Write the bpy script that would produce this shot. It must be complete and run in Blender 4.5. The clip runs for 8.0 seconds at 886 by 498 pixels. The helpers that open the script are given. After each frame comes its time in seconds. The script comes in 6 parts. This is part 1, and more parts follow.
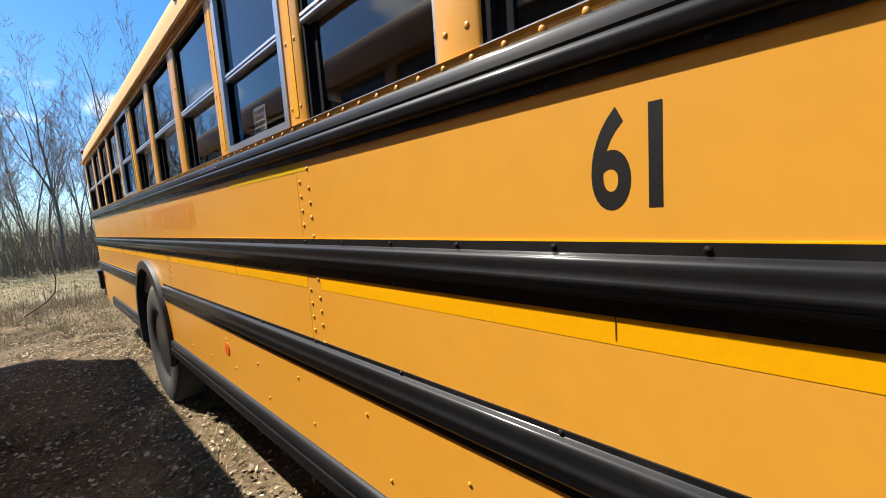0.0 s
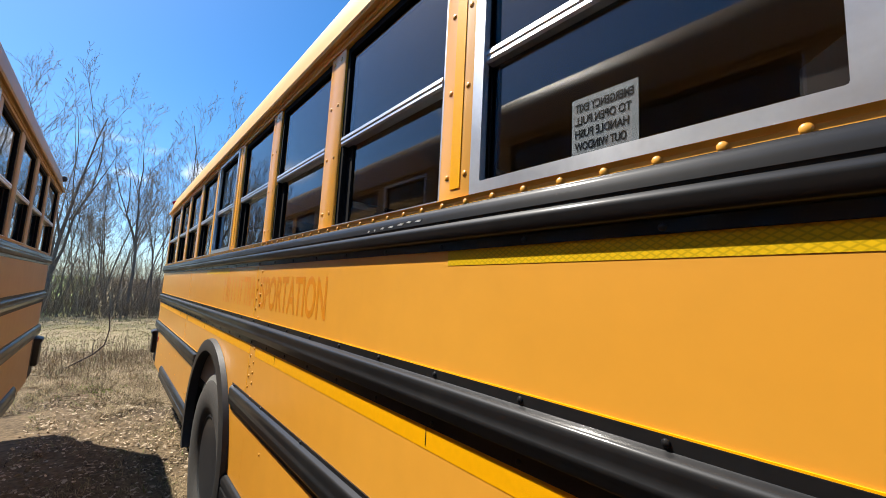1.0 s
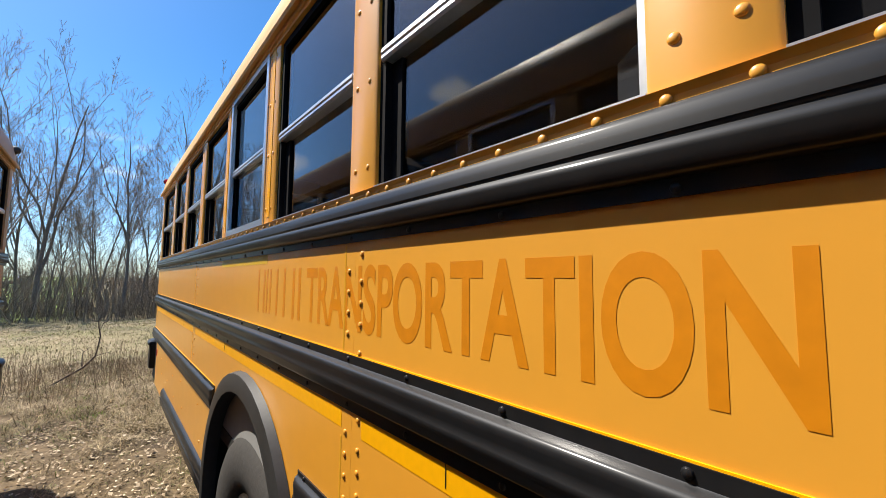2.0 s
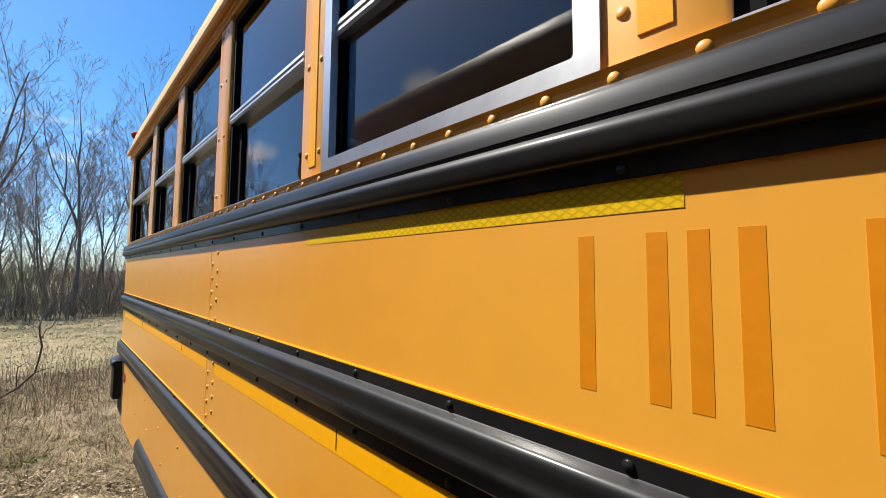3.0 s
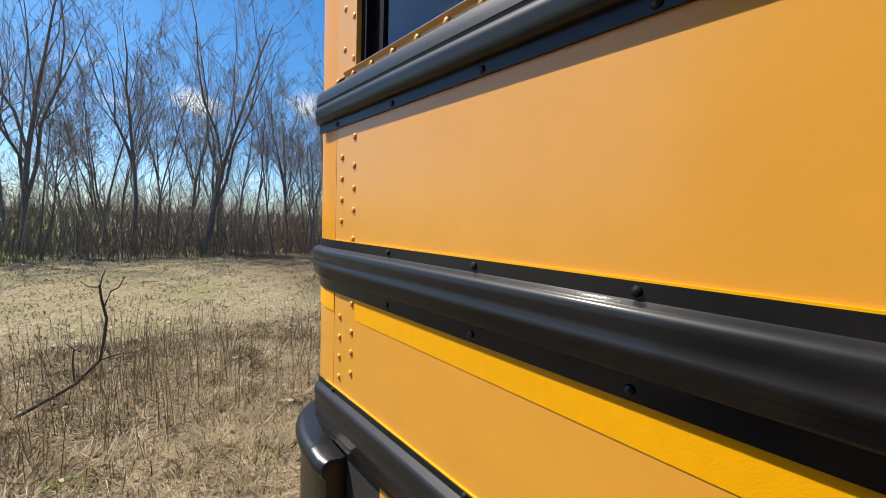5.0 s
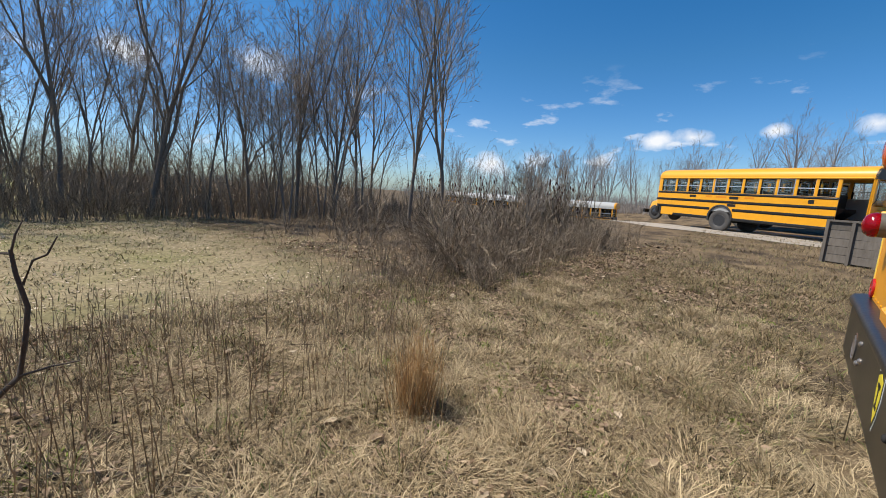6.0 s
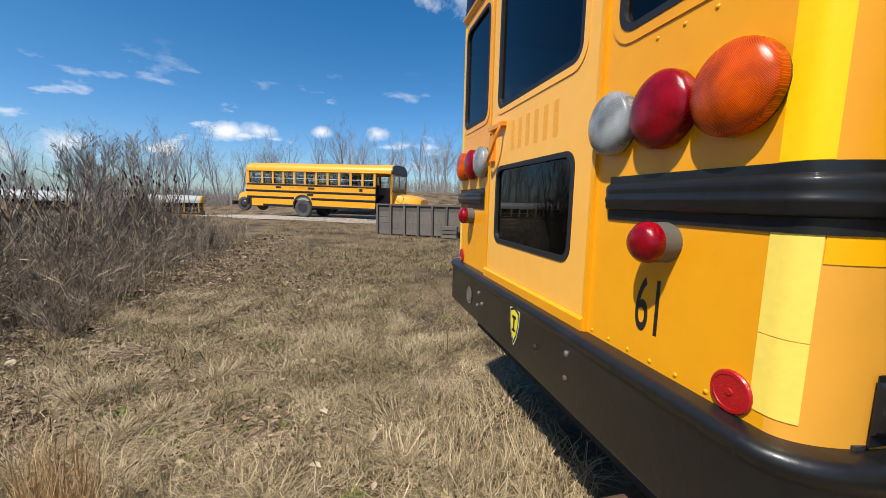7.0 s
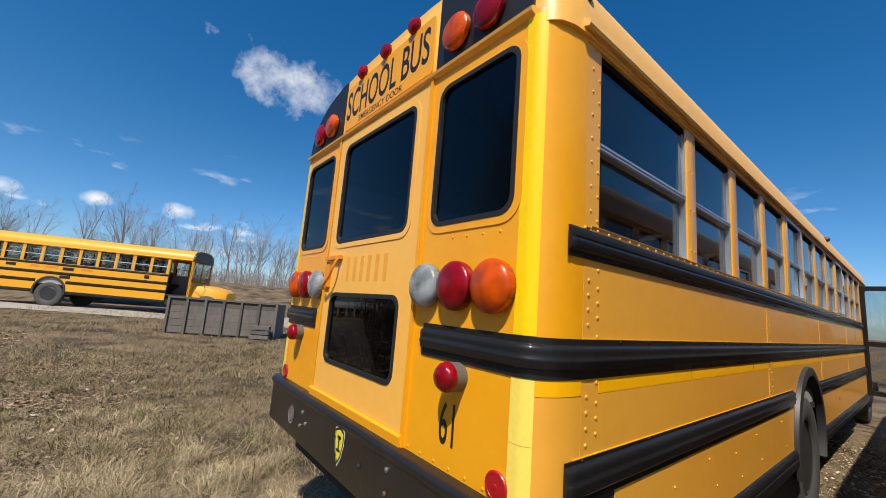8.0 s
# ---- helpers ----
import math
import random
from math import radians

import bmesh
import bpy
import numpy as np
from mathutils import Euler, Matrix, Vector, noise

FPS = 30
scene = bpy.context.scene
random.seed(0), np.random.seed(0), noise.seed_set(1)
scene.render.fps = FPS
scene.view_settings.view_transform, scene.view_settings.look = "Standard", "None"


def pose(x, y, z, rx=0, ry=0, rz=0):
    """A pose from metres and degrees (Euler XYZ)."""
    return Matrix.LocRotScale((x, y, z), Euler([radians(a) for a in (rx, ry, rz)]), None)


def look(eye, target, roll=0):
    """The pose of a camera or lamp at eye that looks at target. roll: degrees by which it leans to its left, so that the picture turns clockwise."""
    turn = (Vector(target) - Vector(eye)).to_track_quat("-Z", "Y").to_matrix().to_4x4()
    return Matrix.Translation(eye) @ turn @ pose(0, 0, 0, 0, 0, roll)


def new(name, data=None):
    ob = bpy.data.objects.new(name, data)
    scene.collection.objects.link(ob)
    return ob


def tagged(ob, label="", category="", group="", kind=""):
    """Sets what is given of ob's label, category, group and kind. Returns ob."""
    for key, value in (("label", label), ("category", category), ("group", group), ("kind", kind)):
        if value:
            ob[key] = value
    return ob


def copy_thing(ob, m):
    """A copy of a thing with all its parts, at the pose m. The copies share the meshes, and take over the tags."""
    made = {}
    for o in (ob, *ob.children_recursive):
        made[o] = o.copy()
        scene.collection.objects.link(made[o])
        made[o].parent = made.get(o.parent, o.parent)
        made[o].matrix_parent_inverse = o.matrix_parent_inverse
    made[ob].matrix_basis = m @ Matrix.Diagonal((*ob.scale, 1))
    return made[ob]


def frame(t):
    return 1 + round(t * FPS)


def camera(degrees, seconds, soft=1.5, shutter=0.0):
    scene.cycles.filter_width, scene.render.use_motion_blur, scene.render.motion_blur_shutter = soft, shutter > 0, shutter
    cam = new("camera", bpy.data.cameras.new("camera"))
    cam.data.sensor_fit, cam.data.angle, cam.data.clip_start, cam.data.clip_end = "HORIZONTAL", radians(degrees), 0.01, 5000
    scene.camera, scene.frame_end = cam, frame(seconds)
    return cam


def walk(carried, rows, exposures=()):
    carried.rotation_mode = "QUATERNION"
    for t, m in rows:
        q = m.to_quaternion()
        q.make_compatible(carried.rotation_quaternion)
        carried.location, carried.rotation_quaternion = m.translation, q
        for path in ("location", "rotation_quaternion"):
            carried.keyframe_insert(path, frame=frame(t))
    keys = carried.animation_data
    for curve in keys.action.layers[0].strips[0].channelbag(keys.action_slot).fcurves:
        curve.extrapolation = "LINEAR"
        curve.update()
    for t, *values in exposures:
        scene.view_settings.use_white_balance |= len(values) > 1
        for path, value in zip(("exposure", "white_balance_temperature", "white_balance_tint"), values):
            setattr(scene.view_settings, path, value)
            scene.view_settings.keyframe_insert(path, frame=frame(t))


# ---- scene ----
cam = camera(97.7, 8.0, soft=0.5)
PATH = [
    (0, (-0.655, -8.135, 1.536), (0.783, -6.761, 1.324), -4.0),
    (0.2, (-0.612, -7.905, 1.572), (0.840, -6.529, 1.551), -4.5),
    (0.5, (-0.560, -7.473, 1.605), (0.809, -6.035, 1.843), -0.5),
    (0.7, (-0.580, -7.200, 1.621), (0.699, -5.679, 1.843), 0.6),
    (1, (-0.578, -6.815, 1.628), (0.710, -5.303, 1.861), 2.9),
    (1.5, (-0.445, -6.153, 1.650), (0.823, -4.621, 1.861), 1.4),
    (1.7, (-0.457, -5.930, 1.636), (0.825, -4.405, 1.813), 0.9),
    (2.8, (-0.405, -4.436, 1.647), (0.976, -2.997, 1.804), 0.5),
    (3, (-0.400, -4.145, 1.631), (1.012, -2.734, 1.759), 0.5),
    (3.5, (-0.369, -3.388, 1.568), (1.051, -1.979, 1.563), 0.2),
    (4, (-0.381, -2.669, 1.565), (1.054, -1.276, 1.526), 0.5),
    (4.5, (-0.319, -1.930, 1.515), (1.089, -0.513, 1.420), 0.5),
    (4.7, (-0.364, -1.595, 1.528), (0.970, -0.111, 1.406), 0.6),
    (5.8, (-0.446, 0.054, 1.354), (0.837, 1.578, 1.162), 3.3),
    (6, (-0.420, 0.254, 1.310), (1.027, 1.606, 1.024), 3.5),
    (6.3, (-0.362, 0.470, 1.314), (1.418, 1.341, 1.030), 2.4),
    (6.5, (-0.317, 0.596, 1.331), (1.591, 1.142, 1.083), 1.5),
    (6.7, (-0.340, 0.690, 1.358), (1.630, 0.880, 1.104), 0.9),
    (7, (-0.450, 0.766, 1.377), (1.483, 0.314, 1.132), 1.3),
    (7.2, (-0.540, 0.840, 1.402), (1.290, 0.045, 1.235), 2.9),
    (7.5, (-0.652, 0.914, 1.470), (1.000, -0.211, 1.522), 4.5),
    (8, (-0.711, 0.974, 1.527), (0.836, -0.258, 1.826), 4.5),
]
walk(cam, [(t, look(eye, target, roll)) for t, eye, target, roll in PATH], exposures=[(0, 0.88), (1.5, 0.84), (3.5, 0.82), (4.6, 0.74), (5.8, 0.2), (6.5, 0.3), (7.2, 0.26), (8, 0.2)])

# ---- world and sun ----
SUN_TO = Vector((-0.40, 0.55, 1.0)).normalized()
world = bpy.data.worlds.new("sky")
scene.world = world
world.use_nodes = True


def build_world():
    nt = world.node_tree
    nt.nodes.clear()
    n, l = nt.nodes, nt.links
    sky = n.new("ShaderNodeTexSky")
    sky.sky_type = "NISHITA"
    sky.sun_disc = False
    sky.sun_elevation = math.asin(SUN_TO.z)
    sky.sun_rotation = math.atan2(SUN_TO.x, SUN_TO.y)
    sky.air_density, sky.dust_density, sky.ozone_density = 1.0, 0.7, 3.0
    co = n.new("ShaderNodeTexCoord")
    sep = n.new("ShaderNodeSeparateXYZ")
    l.new(co.outputs["Generated"], sep.inputs[0])
    # small flattened puffs low in the sky
    mp = n.new("ShaderNodeMapping"); mp.inputs["Location"].default_value = (3.1, 7.7, 0.4); mp.inputs["Scale"].default_value = (1.0, 1.0, 2.8)
    big = n.new("ShaderNodeTexNoise"); big.inputs["Scale"].default_value = 7.5; big.inputs["Detail"].default_value = 7; big.inputs["Roughness"].default_value = 0.55
    l.new(co.outputs["Generated"], mp.inputs[0]); l.new(mp.outputs[0], big.inputs["Vector"])
    ramp = n.new("ShaderNodeValToRGB")
    ramp.color_ramp.elements[0].position, ramp.color_ramp.elements[1].position = 0.585, 0.72
    l.new(big.outputs["Fac"], ramp.inputs[0])
    # single cumulus clouds: direction, size
    wob = n.new("ShaderNodeTexNoise"); wob.inputs["Scale"].default_value = 9; wob.inputs["Detail"].default_value = 8; wob.inputs["Roughness"].default_value = 0.6
    l.new(co.outputs["Generated"], wob.inputs["Vector"])
    flat = n.new("ShaderNodeVectorMath"); flat.operation = "MULTIPLY"; flat.inputs[1].default_value = (1, 1, 1.9)
    l.new(co.outputs["Generated"], flat.inputs[0])
    total = None
    for d, size in (((0.850, -0.215, 0.472), 0.098), ((0.80, -0.345, 0.415), 0.03), ((-0.59, 0.675, 0.448), 0.052), ((-0.31, 0.912, 0.266), 0.045), ((0.339, 0.907, 0.249), 0.055), ((0.13, 0.965, 0.225), 0.05),
                    ((0.855, 0.509, 0.088), 0.050), ((0.80, 0.59, 0.08), 0.04), ((0.967, 0.205, 0.148), 0.030), ((0.95, 0.27, 0.143), 0.028), ((0.985, 0.07, 0.155), 0.022), ((0.985, -0.06, 0.16), 0.026)):
        dist = n.new("ShaderNodeVectorMath"); dist.operation = "DISTANCE"; dist.inputs[1].default_value = (d[0], d[1], d[2] * 1.9)
        l.new(flat.outputs[0], dist.inputs[0])
        wm = n.new("ShaderNodeMath"); wm.operation = "MULTIPLY_ADD"; wm.inputs[1].default_value = -4.2 * size; wm.inputs[2].default_value = 3.0 * size
        l.new(wob.outputs["Fac"], wm.inputs[0])
        sub = n.new("ShaderNodeMath"); sub.operation = "SUBTRACT"
        l.new(wm.outputs[0], sub.inputs[0]); l.new(dist.outputs["Value"], sub.inputs[1])
        sm = n.new("ShaderNodeMapRange"); sm.inputs[1].default_value = -0.3 * size; sm.inputs[2].default_value = 0.95 * size
        l.new(sub.outputs[0], sm.inputs[0])
        if total is None:
            total = sm.outputs[0]
        else:
            mx = n.new("ShaderNodeMath"); mx.operation = "MAXIMUM"
            l.new(total, mx.inputs[0]); l.new(sm.outputs[0], mx.inputs[1])
            total = mx.outputs[0]
    low = n.new("ShaderNodeMapRange"); low.inputs[1].default_value = 0.30; low.inputs[2].default_value = 0.16
    l.new(sep.outputs[2], low.inputs[0])
    lowm = n.new("ShaderNodeMath"); lowm.operation = "MULTIPLY"
    l.new(ramp.outputs[0], lowm.inputs[0]); l.new(low.outputs[0], lowm.inputs[1])
    mxc = n.new("ShaderNodeMath"); mxc.operation = "MAXIMUM"
    l.new(lowm.outputs[0], mxc.inputs[0]); l.new(total, mxc.inputs[1])
    # no cloud below the horizon
    up = n.new("ShaderNodeMapRange"); up.inputs[1].default_value = 0.015; up.inputs[2].default_value = 0.06
    l.new(sep.outputs[2], up.inputs[0])
    fac = n.new("ShaderNodeMath"); fac.operation = "MULTIPLY"
    l.new(mxc.outputs[0], fac.inputs[0]); l.new(up.outputs[0], fac.inputs[1])
    mix = n.new("ShaderNodeMix"); mix.data_type = "RGBA"
    l.new(fac.outputs[0], mix.inputs["Factor"])
    hue = n.new("ShaderNodeHueSaturation"); hue.inputs["Saturation"].default_value = 1.4
    l.new(sky.outputs[0], hue.inputs["Color"])
    # cooler haze towards the horizon
    hz = n.new("ShaderNodeMapRange"); hz.inputs[1].default_value = 0.30; hz.inputs[2].default_value = 0.0
    l.new(sep.outputs[2], hz.inputs[0])
    cool = n.new("ShaderNodeMix"); cool.data_type = "RGBA"; cool.blend_type = "MULTIPLY"; cool.inputs["B"].default_value = (0.74, 0.93, 1.22, 1)
    l.new(hz.outputs[0], cool.inputs["Factor"]); l.new(hue.outputs[0], cool.inputs["A"])
    l.new(cool.outputs["Result"], mix.inputs["A"]); mix.inputs["B"].default_value = (7.6, 7.8, 8.2, 1)
    bg = n.new("ShaderNodeBackground"); bg.inputs["Strength"].default_value = 0.106
    out = n.new("ShaderNodeOutputWorld")
    l.new(mix.outputs["Result"], bg.inputs[0]); l.new(bg.outputs[0], out.inputs[0])


build_world()
sun = new("sun", bpy.data.lights.new("sun", "SUN"))
sun.data.energy, sun.data.angle, sun.data.color = 5.0, radians(0.55), (1.0, 0.94, 0.84)
sun.matrix_basis = look(SUN_TO * 60, (0, 0, 0))

# ---- materials ----


def material(name, color, rough=0.5, metal=0.0, vary=0.12, scale=6.0, bump=0.0, bump_scale=60.0, spec=0.5, second=None, second_pos=(0.5, 0.7), second_scale=1.2, coat=0.0, rough_vary=0.0, random_piece=0.0, stretch=(1, 1, 1), coat_rough=0.22):
    """Procedural surface: base colour with fine and coarse variation, optional second colour in patches, optional relief."""
    m = bpy.data.materials.new(name)
    m.use_nodes = True
    nt = m.node_tree
    n, l = nt.nodes, nt.links
    b = n["Principled BSDF"]
    b.inputs["Roughness"].default_value, b.inputs["Metallic"].default_value = rough, metal
    b.inputs["Specular IOR Level"].default_value = spec
    b.inputs["Coat Weight"].default_value = coat
    b.inputs["Coat Roughness"].default_value = coat_rough
    geo = n.new("ShaderNodeNewGeometry")
    mp = n.new("ShaderNodeMapping")
    mp.inputs["Scale"].default_value = stretch
    l.new(geo.outputs["Position"], mp.inputs[0])

    def tex(s, detail):
        t = n.new("ShaderNodeTexNoise")
        t.inputs["Scale"].default_value, t.inputs["Detail"].default_value = s, detail
        l.new(mp.outputs[0], t.inputs["Vector"])
        return t
    fine, coarse = tex(scale * 7, 5), tex(scale * 0.35, 4)
    avg = n.new("ShaderNodeMath"); avg.operation = "ADD"
    l.new(fine.outputs["Fac"], avg.inputs[0]); l.new(coarse.outputs["Fac"], avg.inputs[1])
    rng = n.new("ShaderNodeMapRange")
    rng.inputs[1].default_value, rng.inputs[2].default_value = 0.6, 1.4
    rng.inputs[3].default_value, rng.inputs[4].default_value = 1 - vary, 1 + vary
    l.new(avg.outputs[0], rng.inputs[0])
    base = n.new("ShaderNodeRGB"); base.outputs[0].default_value = (*color, 1)
    src = base.outputs[0]
    if second:
        t = tex(second_scale, 6)
        r = n.new("ShaderNodeMapRange")
        r.inputs[1].default_value, r.inputs[2].default_value = second_pos
        l.new(t.outputs["Fac"], r.inputs[0])
        mx = n.new("ShaderNodeMix"); mx.data_type = "RGBA"
        l.new(r.outputs[0], mx.inputs["Factor"]); l.new(src, mx.inputs["A"]); mx.inputs["B"].default_value = (*second, 1)
        src = mx.outputs["Result"]
    sc = n.new("ShaderNodeVectorMath"); sc.operation = "SCALE"
    l.new(src, sc.inputs[0]); l.new(rng.outputs[0], sc.inputs["Scale"])
    col = sc.outputs[0]
    if random_piece:
        oi = n.new("ShaderNodeObjectInfo")
        rr = n.new("ShaderNodeMapRange")
        rr.inputs[3].default_value, rr.inputs[4].default_value = 1 - random_piece, 1 + random_piece
        l.new(oi.outputs["Random"], rr.inputs[0])
        s2 = n.new("ShaderNodeVectorMath"); s2.operation = "SCALE"
        l.new(col, s2.inputs[0]); l.new(rr.outputs[0], s2.inputs["Scale"])
        col = s2.outputs[0]
    l.new(col, b.inputs["Base Color"])
    if rough_vary:
        rv = n.new("ShaderNodeMapRange")
        rv.inputs[3].default_value, rv.inputs[4].default_value = max(0.02, rough - rough_vary), rough + rough_vary
        l.new(coarse.outputs["Fac"], rv.inputs[0]); l.new(rv.outputs[0], b.inputs["Roughness"])
    if bump:
        bt = tex(bump_scale, 4)
        bn = n.new("ShaderNodeBump")
        bn.inputs["Strength"].default_value, bn.inputs["Distance"].default_value = bump, 0.01
        l.new(bt.outputs["Fac"], bn.inputs["Height"]); l.new(bn.outputs[0], b.inputs["Normal"])
    return m


def island_material(name, dark, light, rough=0.8, green=None, green_share=0.0):
    """Colour that differs from blade to blade or stem to stem."""
    m = bpy.data.materials.new(name)
    m.use_nodes = True
    n, l = m.node_tree.nodes, m.node_tree.links
    b = n["Principled BSDF"]
    b.inputs["Roughness"].default_value = rough
    b.inputs["Specular IOR Level"].default_value = 0.25
    g = n.new("ShaderNodeNewGeometry")
    r = n.new("ShaderNodeValToRGB")
    r.color_ramp.elements[0].color, r.color_ramp.elements[1].color = (*dark, 1), (*light, 1)
    if green:
        r.color_ramp.elements[1].position = 1 - green_share - 0.01
        e = r.color_ramp.elements.new(1 - green_share)
        e.color = (*green, 1)
    l.new(g.outputs["Random Per Island"], r.inputs[0])
    l.new(r.outputs[0], b.inputs["Base Color"])
    return m


def glass(name, tint, rough=0.01, ior=1.62):
    m = bpy.data.materials.new(name)
    m.use_nodes = True
    b = m.node_tree.nodes["Principled BSDF"]
    b.inputs["Base Color"].default_value = (*tint, 1)
    b.inputs["Transmission Weight"].default_value, b.inputs["Roughness"].default_value, b.inputs["IOR"].default_value = 1.0, rough, ior
    return m


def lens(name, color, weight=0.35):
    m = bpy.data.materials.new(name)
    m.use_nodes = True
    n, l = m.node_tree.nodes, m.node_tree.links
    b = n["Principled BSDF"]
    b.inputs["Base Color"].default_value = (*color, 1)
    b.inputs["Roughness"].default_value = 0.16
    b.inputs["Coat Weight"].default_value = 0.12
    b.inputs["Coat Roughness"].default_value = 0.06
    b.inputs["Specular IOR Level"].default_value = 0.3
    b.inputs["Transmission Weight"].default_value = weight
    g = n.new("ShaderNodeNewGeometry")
    # prism facets: their bright and dark refractions are painted into the lens colour
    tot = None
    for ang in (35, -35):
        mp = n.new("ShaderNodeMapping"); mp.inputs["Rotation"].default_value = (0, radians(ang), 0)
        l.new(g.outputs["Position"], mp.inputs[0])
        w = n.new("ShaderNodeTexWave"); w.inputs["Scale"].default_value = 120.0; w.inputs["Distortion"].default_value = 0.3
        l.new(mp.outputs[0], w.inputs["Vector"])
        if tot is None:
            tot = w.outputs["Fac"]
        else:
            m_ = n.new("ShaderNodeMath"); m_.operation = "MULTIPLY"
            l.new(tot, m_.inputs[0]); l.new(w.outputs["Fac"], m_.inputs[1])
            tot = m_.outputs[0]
    # broad dark patches in the colour stand for unlit depth behind the lens
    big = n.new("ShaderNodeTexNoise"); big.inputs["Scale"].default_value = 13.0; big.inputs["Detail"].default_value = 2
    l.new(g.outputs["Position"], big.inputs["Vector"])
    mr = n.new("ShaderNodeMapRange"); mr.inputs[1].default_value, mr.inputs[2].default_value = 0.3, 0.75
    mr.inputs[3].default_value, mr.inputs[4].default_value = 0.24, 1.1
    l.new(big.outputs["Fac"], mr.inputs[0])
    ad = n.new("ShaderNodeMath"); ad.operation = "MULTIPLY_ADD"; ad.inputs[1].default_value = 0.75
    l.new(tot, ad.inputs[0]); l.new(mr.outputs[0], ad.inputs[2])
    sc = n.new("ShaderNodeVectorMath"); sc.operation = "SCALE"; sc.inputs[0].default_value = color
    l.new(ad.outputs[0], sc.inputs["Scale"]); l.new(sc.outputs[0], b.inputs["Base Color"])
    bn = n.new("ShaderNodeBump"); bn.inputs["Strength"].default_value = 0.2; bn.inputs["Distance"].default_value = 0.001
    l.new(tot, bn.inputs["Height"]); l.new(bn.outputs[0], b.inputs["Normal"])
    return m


YELLOW = (0.81, 0.375, 0.040)
paint_side = material("faded yellow paint", YELLOW, 0.40, vary=0.05, scale=1.6, coat=0.6, rough_vary=0.1, second=(0.79, 0.345, 0.030), second_pos=(0.42, 0.72), second_scale=0.7)
paint_rear = material("glossy school bus yellow paint", (0.83, 0.352, 0.005), 0.36, vary=0.04, scale=2.0, coat=0.15, rough_vary=0.08, second=(0.80, 0.31, 0.006), second_pos=(0.5, 0.75), second_scale=3.0)
paint_door = material("chalky yellow door paint", (0.86, 0.44, 0.075), 0.45, vary=0.045, scale=2.0, coat=0.1, rough_vary=0.1)
paint_roof = material("sun bleached yellow roof paint", (0.82, 0.45, 0.12), 0.5, vary=0.06, scale=2.0, rough_vary=0.1)
paint_ghost = material("ghost lettering yellow", (0.70, 0.24, 0.005), 0.4, vary=0.12, scale=5.0, coat=0.15)
paint_faint = material("nearly gone marking yellow", (0.78, 0.34, 0.028), 0.45, vary=0.12, scale=9.0)
paint_edge = material("worn panel edge paint", (0.86, 0.43, 0.03), 0.4, vary=0.08, scale=8.0, coat=0.2)
paint_orange = material("orange reflector disc", (0.80, 0.13, 0.02), 0.35, vary=0.05)
tape_yellow = material("yellow reflective tape", (0.93, 0.43, 0.001), 0.4, vary=0.06, scale=8.0, bump=0.06, bump_scale=420.0, coat=0.08, spec=0.3)


def hatched_tape():
    """Reflective tape with the fine diamond net of its cells."""
    m = material("diamond net reflective tape", (0.80, 0.50, 0.006), 0.4, vary=0.07, scale=8.0, coat=0.08, spec=0.3)
    n, l = m.node_tree.nodes, m.node_tree.links
    b = n["Principled BSDF"]
    col = b.inputs["Base Color"].links[0].from_socket
    g = n.new("ShaderNodeNewGeometry")
    net = None
    for ang in (32, -32):
        mp = n.new("ShaderNodeMapping"); mp.inputs["Rotation"].default_value = (radians(ang), 0, 0)
        l.new(g.outputs["Position"], mp.inputs[0])
        w = n.new("ShaderNodeTexWave"); w.bands_direction = "Z"; w.inputs["Scale"].default_value = 38.0
        l.new(mp.outputs[0], w.inputs["Vector"])
        r = n.new("ShaderNodeMapRange"); r.inputs[1].default_value, r.inputs[2].default_value = 0.0, 0.35
        r.inputs[3].default_value, r.inputs[4].default_value = 0.72, 1.0
        l.new(w.outputs["Fac"], r.inputs[0])
        if net is None:
            net = r.outputs[0]
        else:
            k = n.new("ShaderNodeMath"); k.operation = "MINIMUM"
            l.new(net, k.inputs[0]); l.new(r.outputs[0], k.inputs[1])
            net = k.outputs[0]
    sc = n.new("ShaderNodeVectorMath"); sc.operation = "SCALE"
    l.new(col, sc.inputs[0]); l.new(net, sc.inputs["Scale"]); l.new(sc.outputs[0], b.inputs["Base Color"])
    return m


tape_net = hatched_tape()
tape_lemon = material("lemon yellow reflective tape", (0.90, 0.58, 0.002), 0.45, vary=0.05, scale=8.0, bump=0.05, bump_scale=420.0, coat=0.05, spec=0.25)
tape_cream = material("pale worn reflective tape", (0.88, 0.66, 0.11), 0.35, vary=0.07, scale=8.0, bump=0.05, bump_scale=400.0)
rail_black = material("black rub rail paint", (0.010, 0.0104, 0.0115), 0.5, vary=0.3, scale=5.0, spec=0.22, coat=0.4, coat_rough=0.12, rough_vary=0.12, second=(0.019, 0.0185, 0.018), second_pos=(0.56, 0.8), second_scale=5.0, bump=0.03, bump_scale=9.0)
bumper_black = material("weathered black steel", (0.0085, 0.0085, 0.0088), 0.42, vary=0.3, scale=4.0, coat=0.15, rough_vary=0.15, bump=0.12, bump_scale=40.0, second=(0.018, 0.0175, 0.018), second_pos=(0.55, 0.8), second_scale=6.0)
rubber = material("black rubber seal", (0.012, 0.012, 0.013), 0.55, vary=0.2, scale=8.0)
# darker and duller than the rubber seal
channel_mat = material("sooty window channel", (0.006, 0.006, 0.007), 0.9, vary=0.2, scale=8.0, spec=0.15)
alu = material("dull aluminium", (0.62, 0.64, 0.66), 0.36, metal=0.85, vary=0.08, scale=10.0, rough_vary=0.12)
